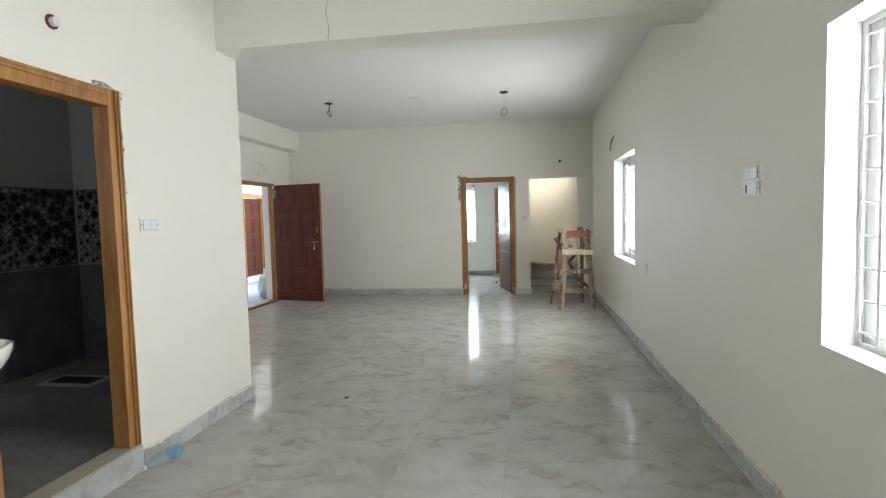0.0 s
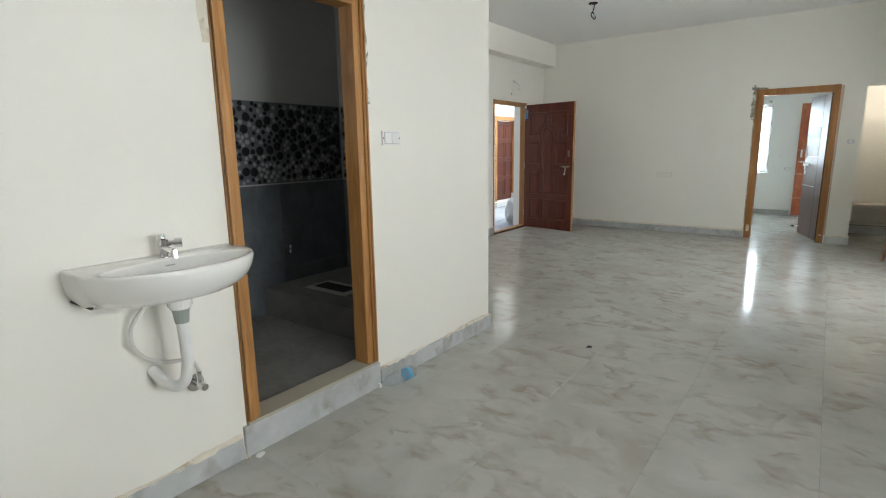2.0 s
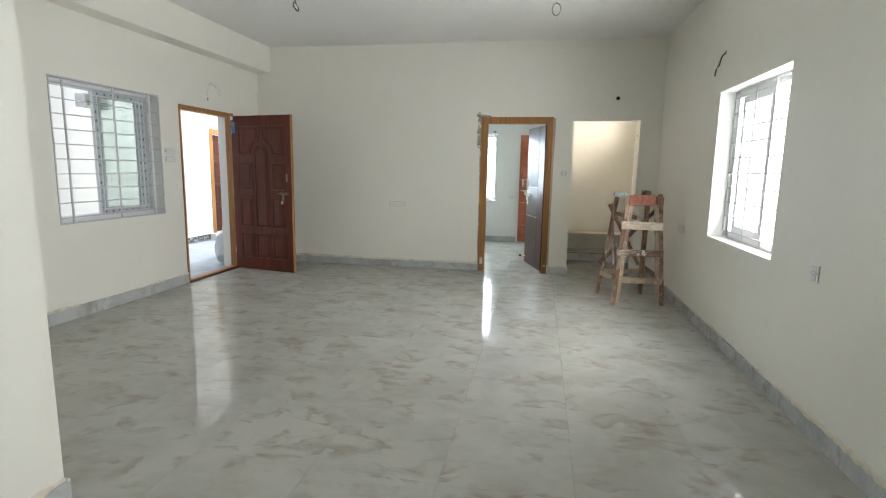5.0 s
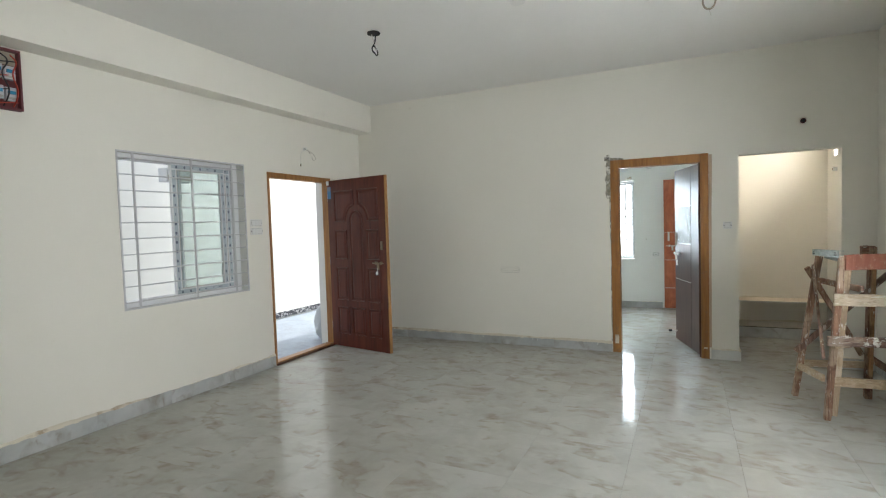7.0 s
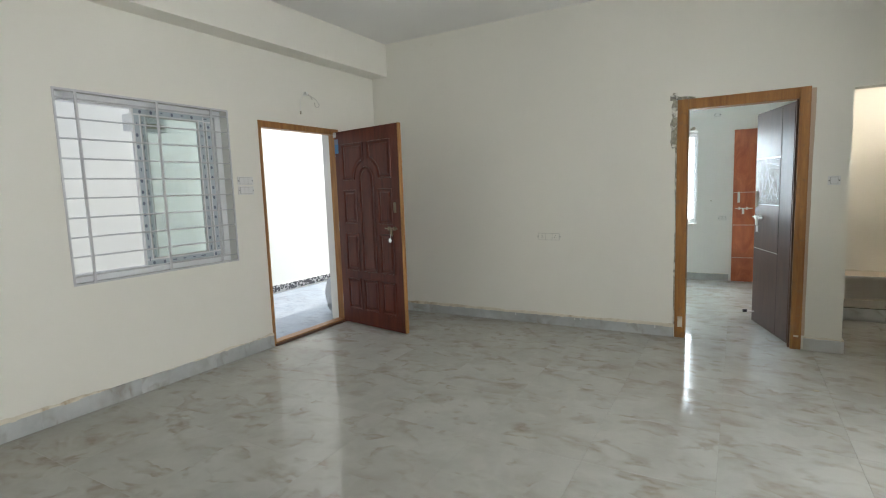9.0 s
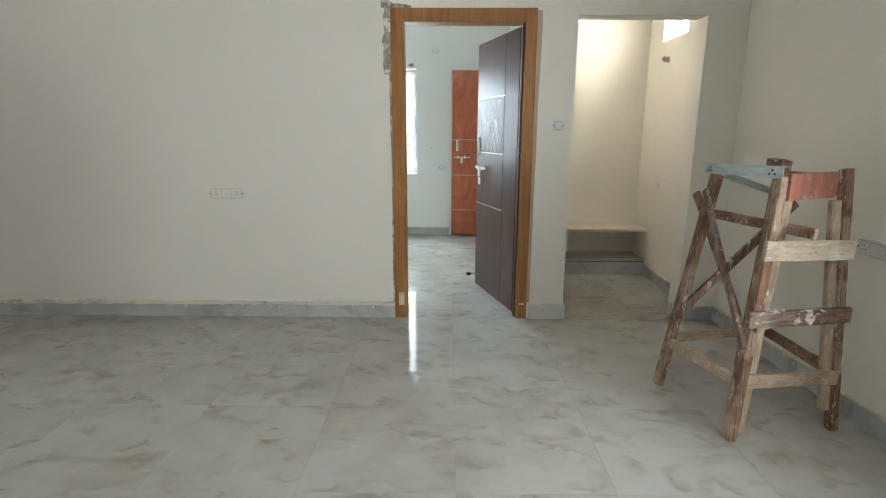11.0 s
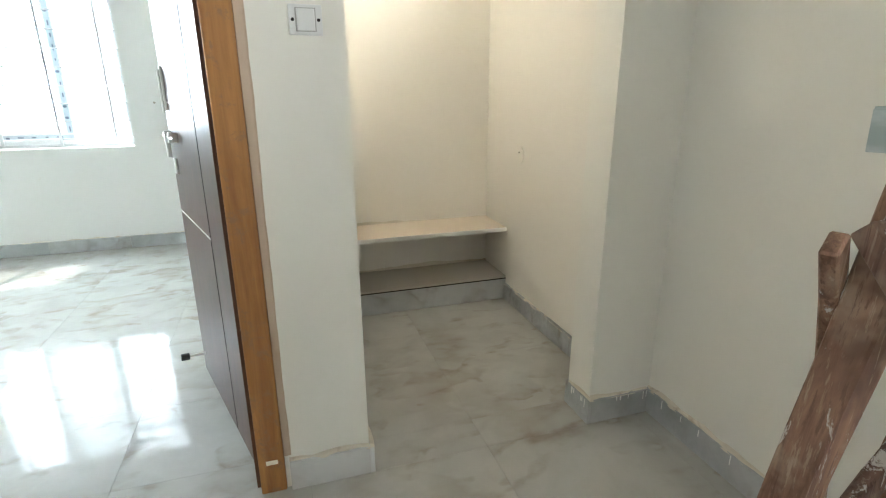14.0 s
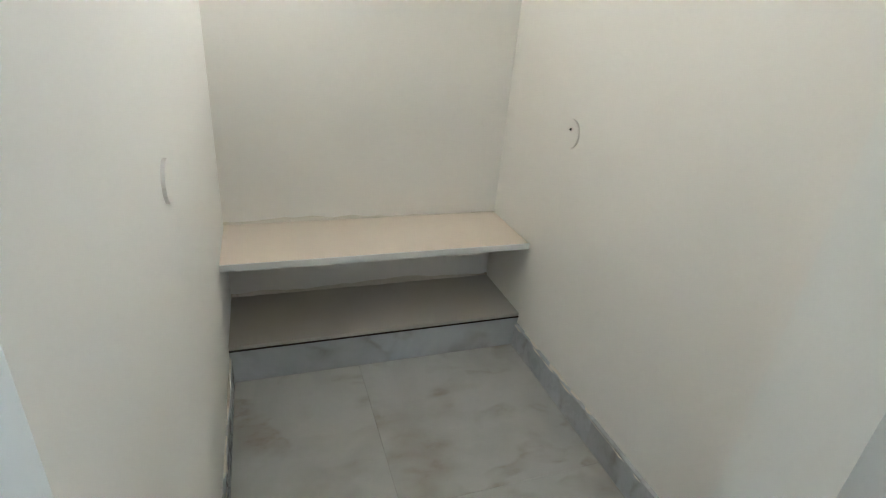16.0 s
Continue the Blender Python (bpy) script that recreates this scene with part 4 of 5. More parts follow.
def on(a, b, z):
    f = (z - a[2]) / (b[2] - a[2])
    return Vector(a).lerp(Vector(b), f)


def timber(nm, a, b, w, t, mat, label="", up=(0, 0, 1)):
    bm = beam(bmesh.new(), a, b, w, t, up)
    if abs(a[2] - b[2]) < 0.12:
        mat = LYING.get(mat.name, mat)
    # saw marks and knocks: cut along the length and move each ring a little
    a, b = Vector(a), Vector(b)
    way = (b - a).normalized()
    for k in range(1, 9):
        geom = bm.verts[:] + bm.edges[:] + bm.faces[:]
        bmesh.ops.bisect_plane(bm, geom=geom, plane_co=a.lerp(b, k / 9.0 + random.uniform(-0.03, 0.03)), plane_no=way)
    for v in bm.verts:
        v.co += Vector(noise.noise_vector(v.co * 14.0)) * 0.0032
    return part(nm, bm, mat, trestle, label)


timber("leg", A0, A1, 0.052, 0.040, SCAF, up=(1, 0, 0))
timber("leg", B0, B1, 0.056, 0.040, SCAF, up=(1, 0, 0))
timber("leg", C0, C1, 0.040, 0.042, SCAF, "leg half pale, half dark with paint splashes", up=(0, 1, 0))
timber("leg", D0, D1, 0.062, 0.045, SCAF, up=(1, 0, 0))
e = Vector((0.040, 0.006, 0))
timber("leg_lining", on(B0, B1, 0.03) + e, on(B0, B1, 1.17) + e, 0.022, 0.040, PALE, "pale splint along the leg", up=(1, 0, 0))
timber("leg_lining", on(C0, C1, 0.10) - Vector((0.042, 0, 0)), on(C0, C1, 1.06) - Vector((0.042, 0, 0)), 0.034, 0.040, PALE, "pale splint along the leg", up=(1, 0, 0))
timber("leg_lining", on(D0, D1, 0.2) - Vector((0.0, 0.045, 0)), on(D0, D1, 1.1) - Vector((0.0, 0.045, 0)), 0.040, 0.025, TAN, "orange-tan splint along the leg", up=(1, 0, 0))
side = Vector((0.0, -0.034, 0))
timber("board", on(B0, B1, 1.130) + Vector((0.01, -0.030, 0)), on(C0, C1, 1.130) + Vector((-0.050, -0.010, 0)), 0.020, 0.110, REDWOOD, "faded red board at the top")
timber("plank", on(B0, B1, 0.870) + Vector((-0.035, -0.038, 0)), (1.172, 7.207, 0.856), 0.020, 0.085, WHITED, "pale cross plank washed with white paint")
timber("plank", on(B0, B1, 0.575) + Vector((-0.050, -0.042, 0)), (1.190, 7.192, 0.571), 0.024, 0.070, SPLASH, "dark cross plank splashed with white paint")
timber("plank", on(B0, B1, 0.535) + Vector((-0.01, -0.036, 0)), on(B0, B1, 0.545) + Vector((0.10, 0.0, 0)), 0.020, 0.03, PALE)
timber("rail", on(B0, B1, 0.285) + Vector((0.01, -0.01, 0)), on(C0, C1, 0.262) + Vector((0, -0.01, 0)), 0.028, 0.065, PALE, "pale lower rail")
timber("rail", (0.618, 7.604, 0.255), (0.682, 7.145, 0.295), 0.026, 0.050, PALE, "pale lower rail")
timber("rail", (0.660, 7.667, 0.268), (1.062, 7.727, 0.273), 0.024, 0.055, PALE, "pale lower rail")
timber("rail", on(D0, D1, 0.33) + Vector((0.015, 0, 0)), (1.175, 7.265, 0.290), 0.024, 0.050, SCAF)
timber("rail", (0.737, 7.560, 0.957), (0.880, 7.040, 0.955), 0.022, 0.042, SCAF, "dark rail with a broken end")
timber("brace", (0.590, 7.595, 0.375), (1.180, 7.632, 1.005), 0.022, 0.042, SPLASH, "diagonal brace")
timber("brace", (0.705, 7.600, 1.070), (0.665, 7.050, 0.460), 0.018, 0.034, SPLASH, "diagonal brace, pale on one edge")
timber("brace", (0.665, 7.602, 1.055), (1.060, 7.780, 0.340), 0.020, 0.040, SCAF, "diagonal brace")
timber("board", on(D0, D1, 1.12) + Vector((0.0, 0.030, 0)), on(C0, C1, 1.12) + Vector((0.035, 0.03, 0)), 0.020, 0.09, REDWOOD, "faded red board at the top")
timber("board", on(D0, D1, 1.175) + Vector((-0.07, 0.0, 0)), on(D0, D1, 1.175) + Vector((-0.02, 0.0, 0)), 0.05, 0.09, SCAF)
timber("strap", (0.770, 7.560, 1.150), (1.060, 7.660, 1.060), 0.004, 0.032, GALV, "bent grey metal strap")
BLOB = painted("dried_white_paint", (0.74, 0.72, 0.68), rough=0.7)


def paint_blobs(name, a, b, out, count, seed, big):
    """Crusts and runs of dried paint along a timber from a to b, on the side that out points to."""
    rnd = random.Random(seed)
    a, b, out = Vector(a), Vector(b), Vector(out)
    bm = bmesh.new()
    for i in range(count):
        c = a.lerp(b, rnd.random() ** 1.4) + out + Vector((0, 0, rnd.uniform(-0.026, 0.030)))
        w, h = big * rnd.uniform(0.4, 1.0), big * rnd.uniform(0.4, 1.5)
        sub = bmesh.new()
        bmesh.ops.create_icosphere(sub, subdivisions=2, radius=1, matrix=Matrix.Translation(c) @ Matrix.Diagonal((w, 0.0025, h, 1)))
        for v in sub.verts:
            d = Vector(noise.noise_vector(v.co * 70)) * 0.008
            v.co += Vector((d.x, d.y * 0.3, d.z))
        merge(bm, sub)
    return part(name, bm, BLOB, trestle, "crusts of dried white paint", smooth=True, kind="stuff")


paint_blobs("paint_crust", (0.775, 7.120, 0.575), (1.02, 7.150, 0.573), (0, -0.003, 0), 26, 61, 0.013)
paint_blobs("paint_crust", on(B0, B1, 0.56), on(B0, B1, 0.80), (0.008, -0.019, 0), 9, 62, 0.008)
chan = bmesh.new()
p, q = Vector((0.705, 7.622, 1.172)), Vector((0.764, 7.118, 1.188))
beam(chan, p, q, 0.003, 0.045, bevel=0.0005)
off = (q - p).normalized().cross(Vector((0, 0, 1))) * 0.016
beam(chan, p - off + Vector((0, 0, 0.024)), q - off + Vector((0, 0, 0.024)), 0.034, 0.003, bevel=0.0005)
channel = part("steel_strip", chan, GALV, trestle, "galvanised steel strip with screws")
way = (q - p).normalized()
outn = off.normalized()
for f in (0.06, 0.10, 0.08, 0.86, 0.92, 0.89):
    c = p.lerp(q, f) + Vector((0, 0, 0.010 if f in (0.08, 0.89) else -0.006))
    part("screw", rod(bmesh.new(), c + outn * 0.001, c + outn * 0.005, 0.0046, 8), BLACK, channel)


# ---- basin with tap and waste ----
basin = tagged(holder("washbasin", (BX, 0.72, 0.998)), "white ceramic wall-hung washbasin beside the bathroom doorway", "washbasin")


def basin_shape():
    bm = bmesh.new()
    n = 32
    half, deep = 0.300, 0.368

    def outline():
        pts = []
        for i in range(n + 1):
            a = math.pi * i / n
            y = -math.cos(a)
            pts.append((0.115 + max(0.0, math.sin(a)) ** 0.95 * (deep - 0.115), y * half))
        return pts

    rim = [(0.001, -0.305)] + outline() + [(0.001, 0.305)]
    levels = [(0.0, 1.0), (-0.012, 1.008), (-0.045, 0.985), (-0.085, 0.92), (-0.120, 0.78), (-0.142, 0.52)]
    loops = []
    for z, s in levels:
        loop = []
        for x, y in rim:
            xx = x if x < 0.002 else 0.001 + (x - 0.001) * s
            yy = y * (1 - (1 - s) * (0.35 if x < 0.12 else 0.75))
            loop.append(bm.verts.new((xx, yy, z)))
        loops.append(loop)
    m = len(rim)
    for a, b in zip(loops, loops[1:]):
        for i in range(m - 1):
            bm.faces.new((a[i], a[i + 1], b[i + 1], b[i]))
    bm.faces.new(loops[-1])
    # top: flat deck at the wall and a sunken bowl
    bowl = []
    for z, s in ((0.0, 1.0), (-0.006, 0.975), (-0.045, 0.90), (-0.085, 0.76), (-0.112, 0.50), (-0.120, 0.22)):
        loop = []
        for i in range(m):
            a = 2 * math.pi * i / m
            y = -math.cos(a) * 0.262 * s
            x = 0.205 + (0.126 if math.sin(a) > 0 else 0.092) * math.sin(a) * s
            loop.append(bm.verts.new((x, y, z)))
        bowl.append(loop)
    for a, b in zip(bowl, bowl[1:]):
        for i in range(m):
            j = (i + 1) % m
            bm.faces.new((a[i], a[j], b[j], b[i]))
    bm.faces.new(bowl[-1])
    top = loops[0]
    edges = [bm.edges.get((top[i], top[i + 1])) for i in range(m - 1)]
    closing = bm.edges.new((top[-1], top[0]))
    inner = [bm.edges.get((bowl[0][i], bowl[0][(i + 1) % m])) for i in range(m)]
    bmesh.ops.triangle_fill(bm, edges=edges + [closing] + inner, use_beauty=True)
    return bm


body = part("basin_body", basin_shape(), CERAMIC, basin, smooth=True)
md = body.modifiers.new("edge", "BEVEL")
md.width, md.segments, md.limit_method, md.angle_limit = 0.006, 2, "ANGLE", radians(50)
# solid dark bar stands in for the shade under the basin's end
part("fixing_gap", beam(bmesh.new(), (0.012, -0.287, -0.108), (0.105, -0.261, -0.124), 0.011, 0.007, bevel=0.001), DARK, basin, "dark gap under the end of the basin")
part("overflow_slot", one_box((0.118, -0.016, -0.026), (0.122, 0.016, -0.021), 0.0), MODULE, basin)
tapo = tagged(holder("tap", (BX + 0.07, 0.725, 0.998)), "small chrome pillar tap on the washbasin", "tap")
bm = rod(bmesh.new(), (0, 0, 0.0), (0, 0, 0.05), 0.014, 14)
rod(bm, (0, 0, 0.0), (0, 0, 0.006), 0.024, 16)
rod(bm, (0, 0, 0.040), (0, 0, 0.066), 0.019, 14)
part("tap_body", bm, CHROME, tapo, smooth=False)
part("spout", rod(rod(bmesh.new(), (0.0, 0, 0.036), (0.078, 0, 0.028), 0.011, 12), (0.078, 0, 0.034), (0.082, 0, 0.006), 0.011, 12), CHROME, tapo)
part("tap_head", rod(rod(rod(bmesh.new(), (0, 0, 0.050), (0.020, 0.040, 0.050), 0.011, 12), (0.016, 0.034, 0.050), (0.028, 0.058, 0.050), 0.018, 10), (0, 0, 0.066), (-0.004, 0, 0.084), 0.012, 12), CHROME, tapo)
waste = tagged(holder("waste_pipe", (BX, 0.72, 0.998)), "white corrugated waste pipe with grey-green coupling under the basin", "pipe")
part("flange", rod(rod(bmesh.new(), (0.19, -0.015, -0.16), (0.19, -0.015, -0.135), 0.042, 20), (0.19, -0.015, -0.17), (0.19, -0.015, -0.16), 0.036, 20), CERAMIC, waste)
part("coupling", rod(rod(bmesh.new(), (0.19, -0.015, -0.225), (0.19, -0.015, -0.155), 0.024, 14, 0.032), (0.19, -0.015, -0.175), (0.19, -0.015, -0.155), 0.034, 8), PVCG, waste, "grey-green plastic coupling")
tube("pipe", [(0.19, -0.015, -0.22), (0.19, -0.012, -0.30), (0.185, -0.012, -0.40), (0.15, -0.025, -0.475), (0.09, -0.05, -0.480), (0.045, -0.055, -0.465), (0.003, -0.06, -0.44)], 0.021, WHITEP, waste, "white pipe bent back to the wall")
tube("supply_hose", [(0.075, -0.04, -0.135), (0.06, -0.09, -0.18), (0.045, -0.135, -0.27), (0.045, -0.105, -0.36), (0.06, -0.03, -0.405), (0.06, 0.06, -0.43), (0.045, 0.10, -0.50)], 0.0075, WIRE, waste, "thin white supply hose")
valve = tagged(holder("stop_valve", (BX, 0.815, 0.445)), "chrome angle stop valve on the wall under the basin", "valve")
bm = rod(bmesh.new(), (0.001, 0, 0), (0.008, 0, 0), 0.036, 20)
rod(bm, (0.008, 0, 0), (0.06, 0, 0), 0.014, 12)
part("valve_body", bm, CHROME, valve)
part("outlet", rod(bmesh.new(), (0.045, 0, 0.01), (0.045, 0, 0.06), 0.011, 12), CHROME, valve)
part("knob", rod(bmesh.new(), (0.06, 0, 0), (0.085, 0, 0), 0.018, 8, 0.015), CHROME, valve)

# ---- plastic bottle lying by the skirting ----
bottle = tagged(holder("water_bottle", (-1.968, 1.835, 0.0405), 84), "crushed clear water bottle with a blue label, lying on the floor", "bottle")
prof = [(0.0, 0.010), (0.002, 0.013), (0.025, 0.013), (0.045, 0.018), (0.075, 0.032), (0.10, 0.034), (0.11, 0.031), (0.12, 0.034), (0.15, 0.034), (0.16, 0.031), (0.17, 0.034), (0.24, 0.034), (0.25, 0.030), (0.26, 0.034), (0.285, 0.033), (0.292, 0.022)]


def lathe(prof, seg=20, crush=0.0):
    bm = bmesh.new()
    loops = []
    for x, r in prof:
        loops.append([bm.verts.new((x, r * math.cos(2 * math.pi * i / seg), r * math.sin(2 * math.pi * i / seg) * (1 - crush * (0.5 + 0.5 * math.sin(x * 40))))) for i in range(seg)])
    for a, b in zip(loops, loops[1:]):
        for i in range(seg):
            bm.faces.new((a[i], a[(i + 1) % seg], b[(i + 1) % seg], b[i]))
    bm.faces.new(loops[0])
    bm.faces.new(loops[-1])
    return bm


part("bottle_body", lathe([(x * 0.9, r * 1.16) for x, r in prof], 20, 0.15), PET, bottle, smooth=True)
part("label", lathe([(0.196, 0.0398), (0.196, 0.0404), (0.224, 0.0404), (0.224, 0.0398)], 20, 0.1), BLUELABEL, bottle, "blue wrap-round label", smooth=True)
part("cap", rod(bmesh.new(), (-0.012, 0, 0), (0.002, 0, 0), 0.0145, 16), WHITEP, bottle)


# ---- electrical plates, hooks, boards ----
def drips(x0, x1, y0, y1, out, top, seed, count):
    """Runs of cream paint down the face of the skirting."""
    rnd = random.Random(seed)
    bm = bmesh.new()
    for i in range(count):
        f = rnd.random()
        x, y = x0 + (x1 - x0) * f, y0 + (y1 - y0) * f
        w, l = rnd.uniform(0.0010, 0.0024), rnd.uniform(0.008, 0.035)
        a = (x, y - w, top - l) if out[0] else (x - w, y, top - l)
        b = (x + out[0] * 0.0022, y + w, top) if out[0] else (x + w, y + out[1] * 0.0022, top)
        box(bm, a, b, 0.0008)
    part("paint_drip", bm, REVEAL, base, "runs of cream paint", kind="stuff")


drips(RX - 0.0175, RX - 0.0175, 7.7, 8.63, (-1, 0), 0.100, 51, 7)
drips(NI[1] + 0.01, RX - 0.02, FY - 0.0175, FY - 0.0175, (0, -1), 0.100, 52, 5)
drips(NI[1] - 0.0175, NI[1] - 0.0175, FY, FY + 0.13, (-1, 0), 0.100, 53, 7)
drips(-2.6, BD[0] - 0.02, FY - 0.0175, FY - 0.0175, (0, -1), 0.094, 54, 5)


def plate(name, place, rz, wide, high, label, switches=1, mat=None, holes=True):
    """A wall plate that faces -y before its turn, with rockers or sockets and screws."""
    root = tagged(holder(name, place, rz), label, "switch plate", "switch and socket plates")
    part("backplate", one_box((-wide / 2, -0.008, -high / 2), (wide / 2, 0.0, high / 2), 0.002), mat or WHITEP, root)
    inner = wide - 0.035
    # greyer base draws the shadow gaps round the rockers
    part("module_base", one_box((-inner / 2 - 0.002, -0.0092, -high / 2 + 0.008), (inner / 2 + 0.002, -0.0082, high / 2 - 0.008)), MODULE, root)
    for i in range(switches):
        c = -inner / 2 + inner * (i + 0.5) / switches
        w = inner / switches
        part("rocker", one_box((c - w / 2 + 0.0012, -0.0125, -high / 2 + 0.0105), (c + w / 2 - 0.0012, -0.0094, high / 2 - 0.0105), 0.0012), mat or WHITEP, root)
        if name == "socket_plate" and i != 1:
            for hx, hz in ((0, 0.011), (-0.009, -0.007), (0.009, -0.007)):
                part("socket_hole", rod(bmesh.new(), (c + hx, -0.0128, hz), (c + hx, -0.0124, hz), 0.0032, 8), DARK, root)
    for s in (-1, 1):
        part("screw", rod(bmesh.new(), (s * (wide / 2 - 0.009), -0.0085, 0), (s * (wide / 2 - 0.009), -0.0068, 0), 0.0045, 8), DARK, root)
    return root


plate("switch_plate", (0.180, FY, 1.390), 0, 0.082, 0.072, "white switch plate on the pillar by the bedroom door", 1)
sw = plate("socket_plate", (-2.135, FY, 0.915), 0, 0.25, 0.085, "painted-over socket plate on the long wall", 3, WALL)
plate("switch_plate", (BX, 2.066, 1.440), 90, 0.150, 0.078, "white switch plate on the wall beside the bathroom frame", 2)
plate("socket_plate", (RX, 7.34, 0.824), -90, 0.235, 0.080, "white socket plate on the wall behind the trestle", 3)
plate("socket_plate", (RX, 4.583, 0.884), -90, 0.080, 0.095, "small white socket plate low on the window wall", 1)
plate("switch_plate", (RX, 2.185, 1.625), -90, 0.190, 0.075, "white switch plate on the window wall", 2)
low = plate("switch_plate", (RX, 2.185, 1.545), -90, 0.190, 0.075, "white socket plate with a red switch on the window wall", 1)
part("red_switch", one_box((-0.055, -0.0145, -0.022), (-0.035, -0.0122, 0.022), 0.0), MCBRED, low)
plate("switch_plate", (LX, 6.725, 1.565), 90, 0.165, 0.075, "white switch plate beside the entrance", 3)
plate("switch_plate", (LX, 6.725, 1.480), 90, 0.165, 0.075, "white switch plate beside the entrance, lower", 3)
plate("socket_plate", (-0.655, YB, 0.895), 0, 0.11, 0.07, "white socket plate on the bedroom wall", 1)
plate("switch_plate", (-0.745, YB, 2.33), 0, 0.09, 0.06, "white plate high on the bedroom wall", 1)


def round_cover(name, place, normal, r, label, mat=WHITEP, dot=True, cat="box cover"):
    root = tagged(holder(name, place), label, cat)
    n = Vector(normal)
    part("cover", rod(bmesh.new(), n * 0.0, n * 0.006, r, 20), mat, root)
    if dot:
        part("screw", rod(bmesh.new(), n * 0.006 + Vector((0, 0, r * 0.3)), n * 0.009 + Vector((0, 0, r * 0.3)), 0.004, 8), DARK, root)
    return root


round_cover("junction_cover", (1.33, 9.76, 0.885), (-1, 0, 0), 0.045, "round white cover on the alcove wall", YELLOW)
round_cover("junction_cover", (0.268, 9.25, 0.925), (1, 0, 0), 0.036, "faint round painted cover on the alcove wall", YELLOW, False)
round_cover("junction_cover", (-1.606, FY, 2.398), (0, -1, 0), 0.032, "round painted-over cover high on the wall", WALL, False)
round_cover("fan_box", (-1.318, 6.468, CEIL), (0, 0, -1), 0.055, "white round fan box on the ceiling", WHITEP)
ring = round_cover("pipe_stub", (0.820, FY, 2.370), (0, -1, 0), 0.024, "dark open conduit end above the alcove", MCBRED, False, "conduit")
part("hole", rod(bmesh.new(), (0, -0.006, 0), (0, -0.0068, 0), 0.018, 14), DARK, ring)
st3 = round_cover("pipe_stub", (BX, 1.500, 2.435), (1, 0, 0), 0.035, "maroon-edged conduit stub above the bathroom door", MCBRED, False, "conduit")
part("stub", rod(bmesh.new(), (0, 0, 0), (0.03, 0, 0.0), 0.022, 14), WHITEP, st3)
st4 = round_cover("pipe_stub", (-1.04, YB, 2.17), (0, -1, 0), 0.024, "grey conduit stub above the bedroom window", PLASTER, False, "conduit")
part("stub", rod(bmesh.new(), (0, 0, 0), (-0.03, -0.04, -0.01), 0.014, 10), PLASTER, st4)
for xx, zz in ((-0.80, 1.143), (-0.36, 0.62), (-2.9, 0.55)):
    spot = round_cover("filled_hole", (xx, YB, zz), (0, -1, 0), 0.008, "small brown filled hole in the bedroom wall", PLASTER, False, "filled hole")
    spot["group"] = "filled holes"
ring2 = round_cover("pipe_stub", (1.33, 9.76, 1.965), (-1, 0, 0), 0.030, "short white conduit stub on the alcove wall", WHITEP, False, "conduit")
part("stub", rod(bmesh.new(), (0, 0, 0), (-0.05, 0, 0.004), 0.022, 14), WHITEP, ring2)
part("hole", rod(bmesh.new(), (-0.05, 0, 0.004), (-0.051, 0, 0.004), 0.015, 14), MCBRED, ring2)


def ceiling_hook(place, big, label):
    root = tagged(holder("ceiling_point", place), label, "ceiling point", "ceiling points")
    part("cover", rod(bmesh.new(), (0, 0, -0.001), (0, 0, -0.012), 0.055, 20), DARK, root, "dark round box cover")
    if big:
        tube("wire", [(0.02, 0, -0.01), (0.005, 0, -0.09), (-0.02, 0, -0.13), (0.0, 0.01, -0.17), (0.03, 0, -0.19), (0.02, 0, -0.14), (0.0, 0, -0.11)], 0.006, BLACK, root, "twisted dark wires")
        tube("wire", [(-0.02, 0, -0.01), (0.0, 0, -0.08), (0.015, 0, -0.12), (0.03, -0.01, -0.16)], 0.0035, WIRE, root, "white wire end")
    else:
        tube("wire", [(0, 0, -0.01), (0.003, 0, -0.10), (0, 0, -0.21)], 0.0028, WIRE, root, "thin white wire")
        pts = [(0.036 * math.sin(a), 0.006 * math.cos(a), -0.265 - 0.055 * -math.cos(a)) for a in [2 * math.pi * k / 10 for k in range(11)]]
        tube("wire_loop", pts, 0.006, PLASTER, root, "coiled wire loop")
        tube("wire", [(0.0, 0, -0.32), (0.01, 0, -0.36)], 0.002, WIRE, root)
    return root


ceiling_hook((-2.568, 6.446, CEIL), True, "dark ceiling box with twisted black wires hanging")
ceiling_hook((-0.055, 6.45, CEIL), False, "ceiling box with a hanging wire coil")

wires = tagged(holder("wall_wires", (LX, 7.50, 2.40)), "loose white wire ends above the entrance door", "wires")
tube("wire", [(0.002, 0.03, 0.03), (0.03, 0.0, 0.02), (0.03, -0.05, -0.02), (0.02, -0.06, -0.17)], 0.003, REVEAL, wires)
tube("wire", [(0.002, 0.03, 0.03), (0.05, 0.08, 0.0), (0.06, 0.14, -0.04), (0.05, 0.17, -0.08), (0.045, 0.13, -0.09), (0.04, 0.12, -0.05)], 0.0035, WIRE, wires)
part("conduit_end", rod(bmesh.new(), (0.002, 0.03, 0.03), (0.035, 0.03, 0.035), 0.016, 12), REVEAL, wires)
part("tape", rod(bmesh.new(), (0.018, -0.06, -0.18), (0.022, -0.06, -0.15), 0.007, 8), PLASTER, wires, "bit of tape on the wire end")
tube("wire", [(0.002, 0.03, 0.03), (0.03, 0.06, 0.02), (0.04, 0.09, -0.02)], 0.005, WIRE, wires)
part("hole", rod(bmesh.new(), (0.0005, 0.03, 0.03), (0.003, 0.03, 0.03), 0.022, 14), REVEAL, wires)
ew = tagged(holder("wall_wires", (RX, 6.50, 2.36)), "dark taped wire bundle sticking out above the window", "wires")
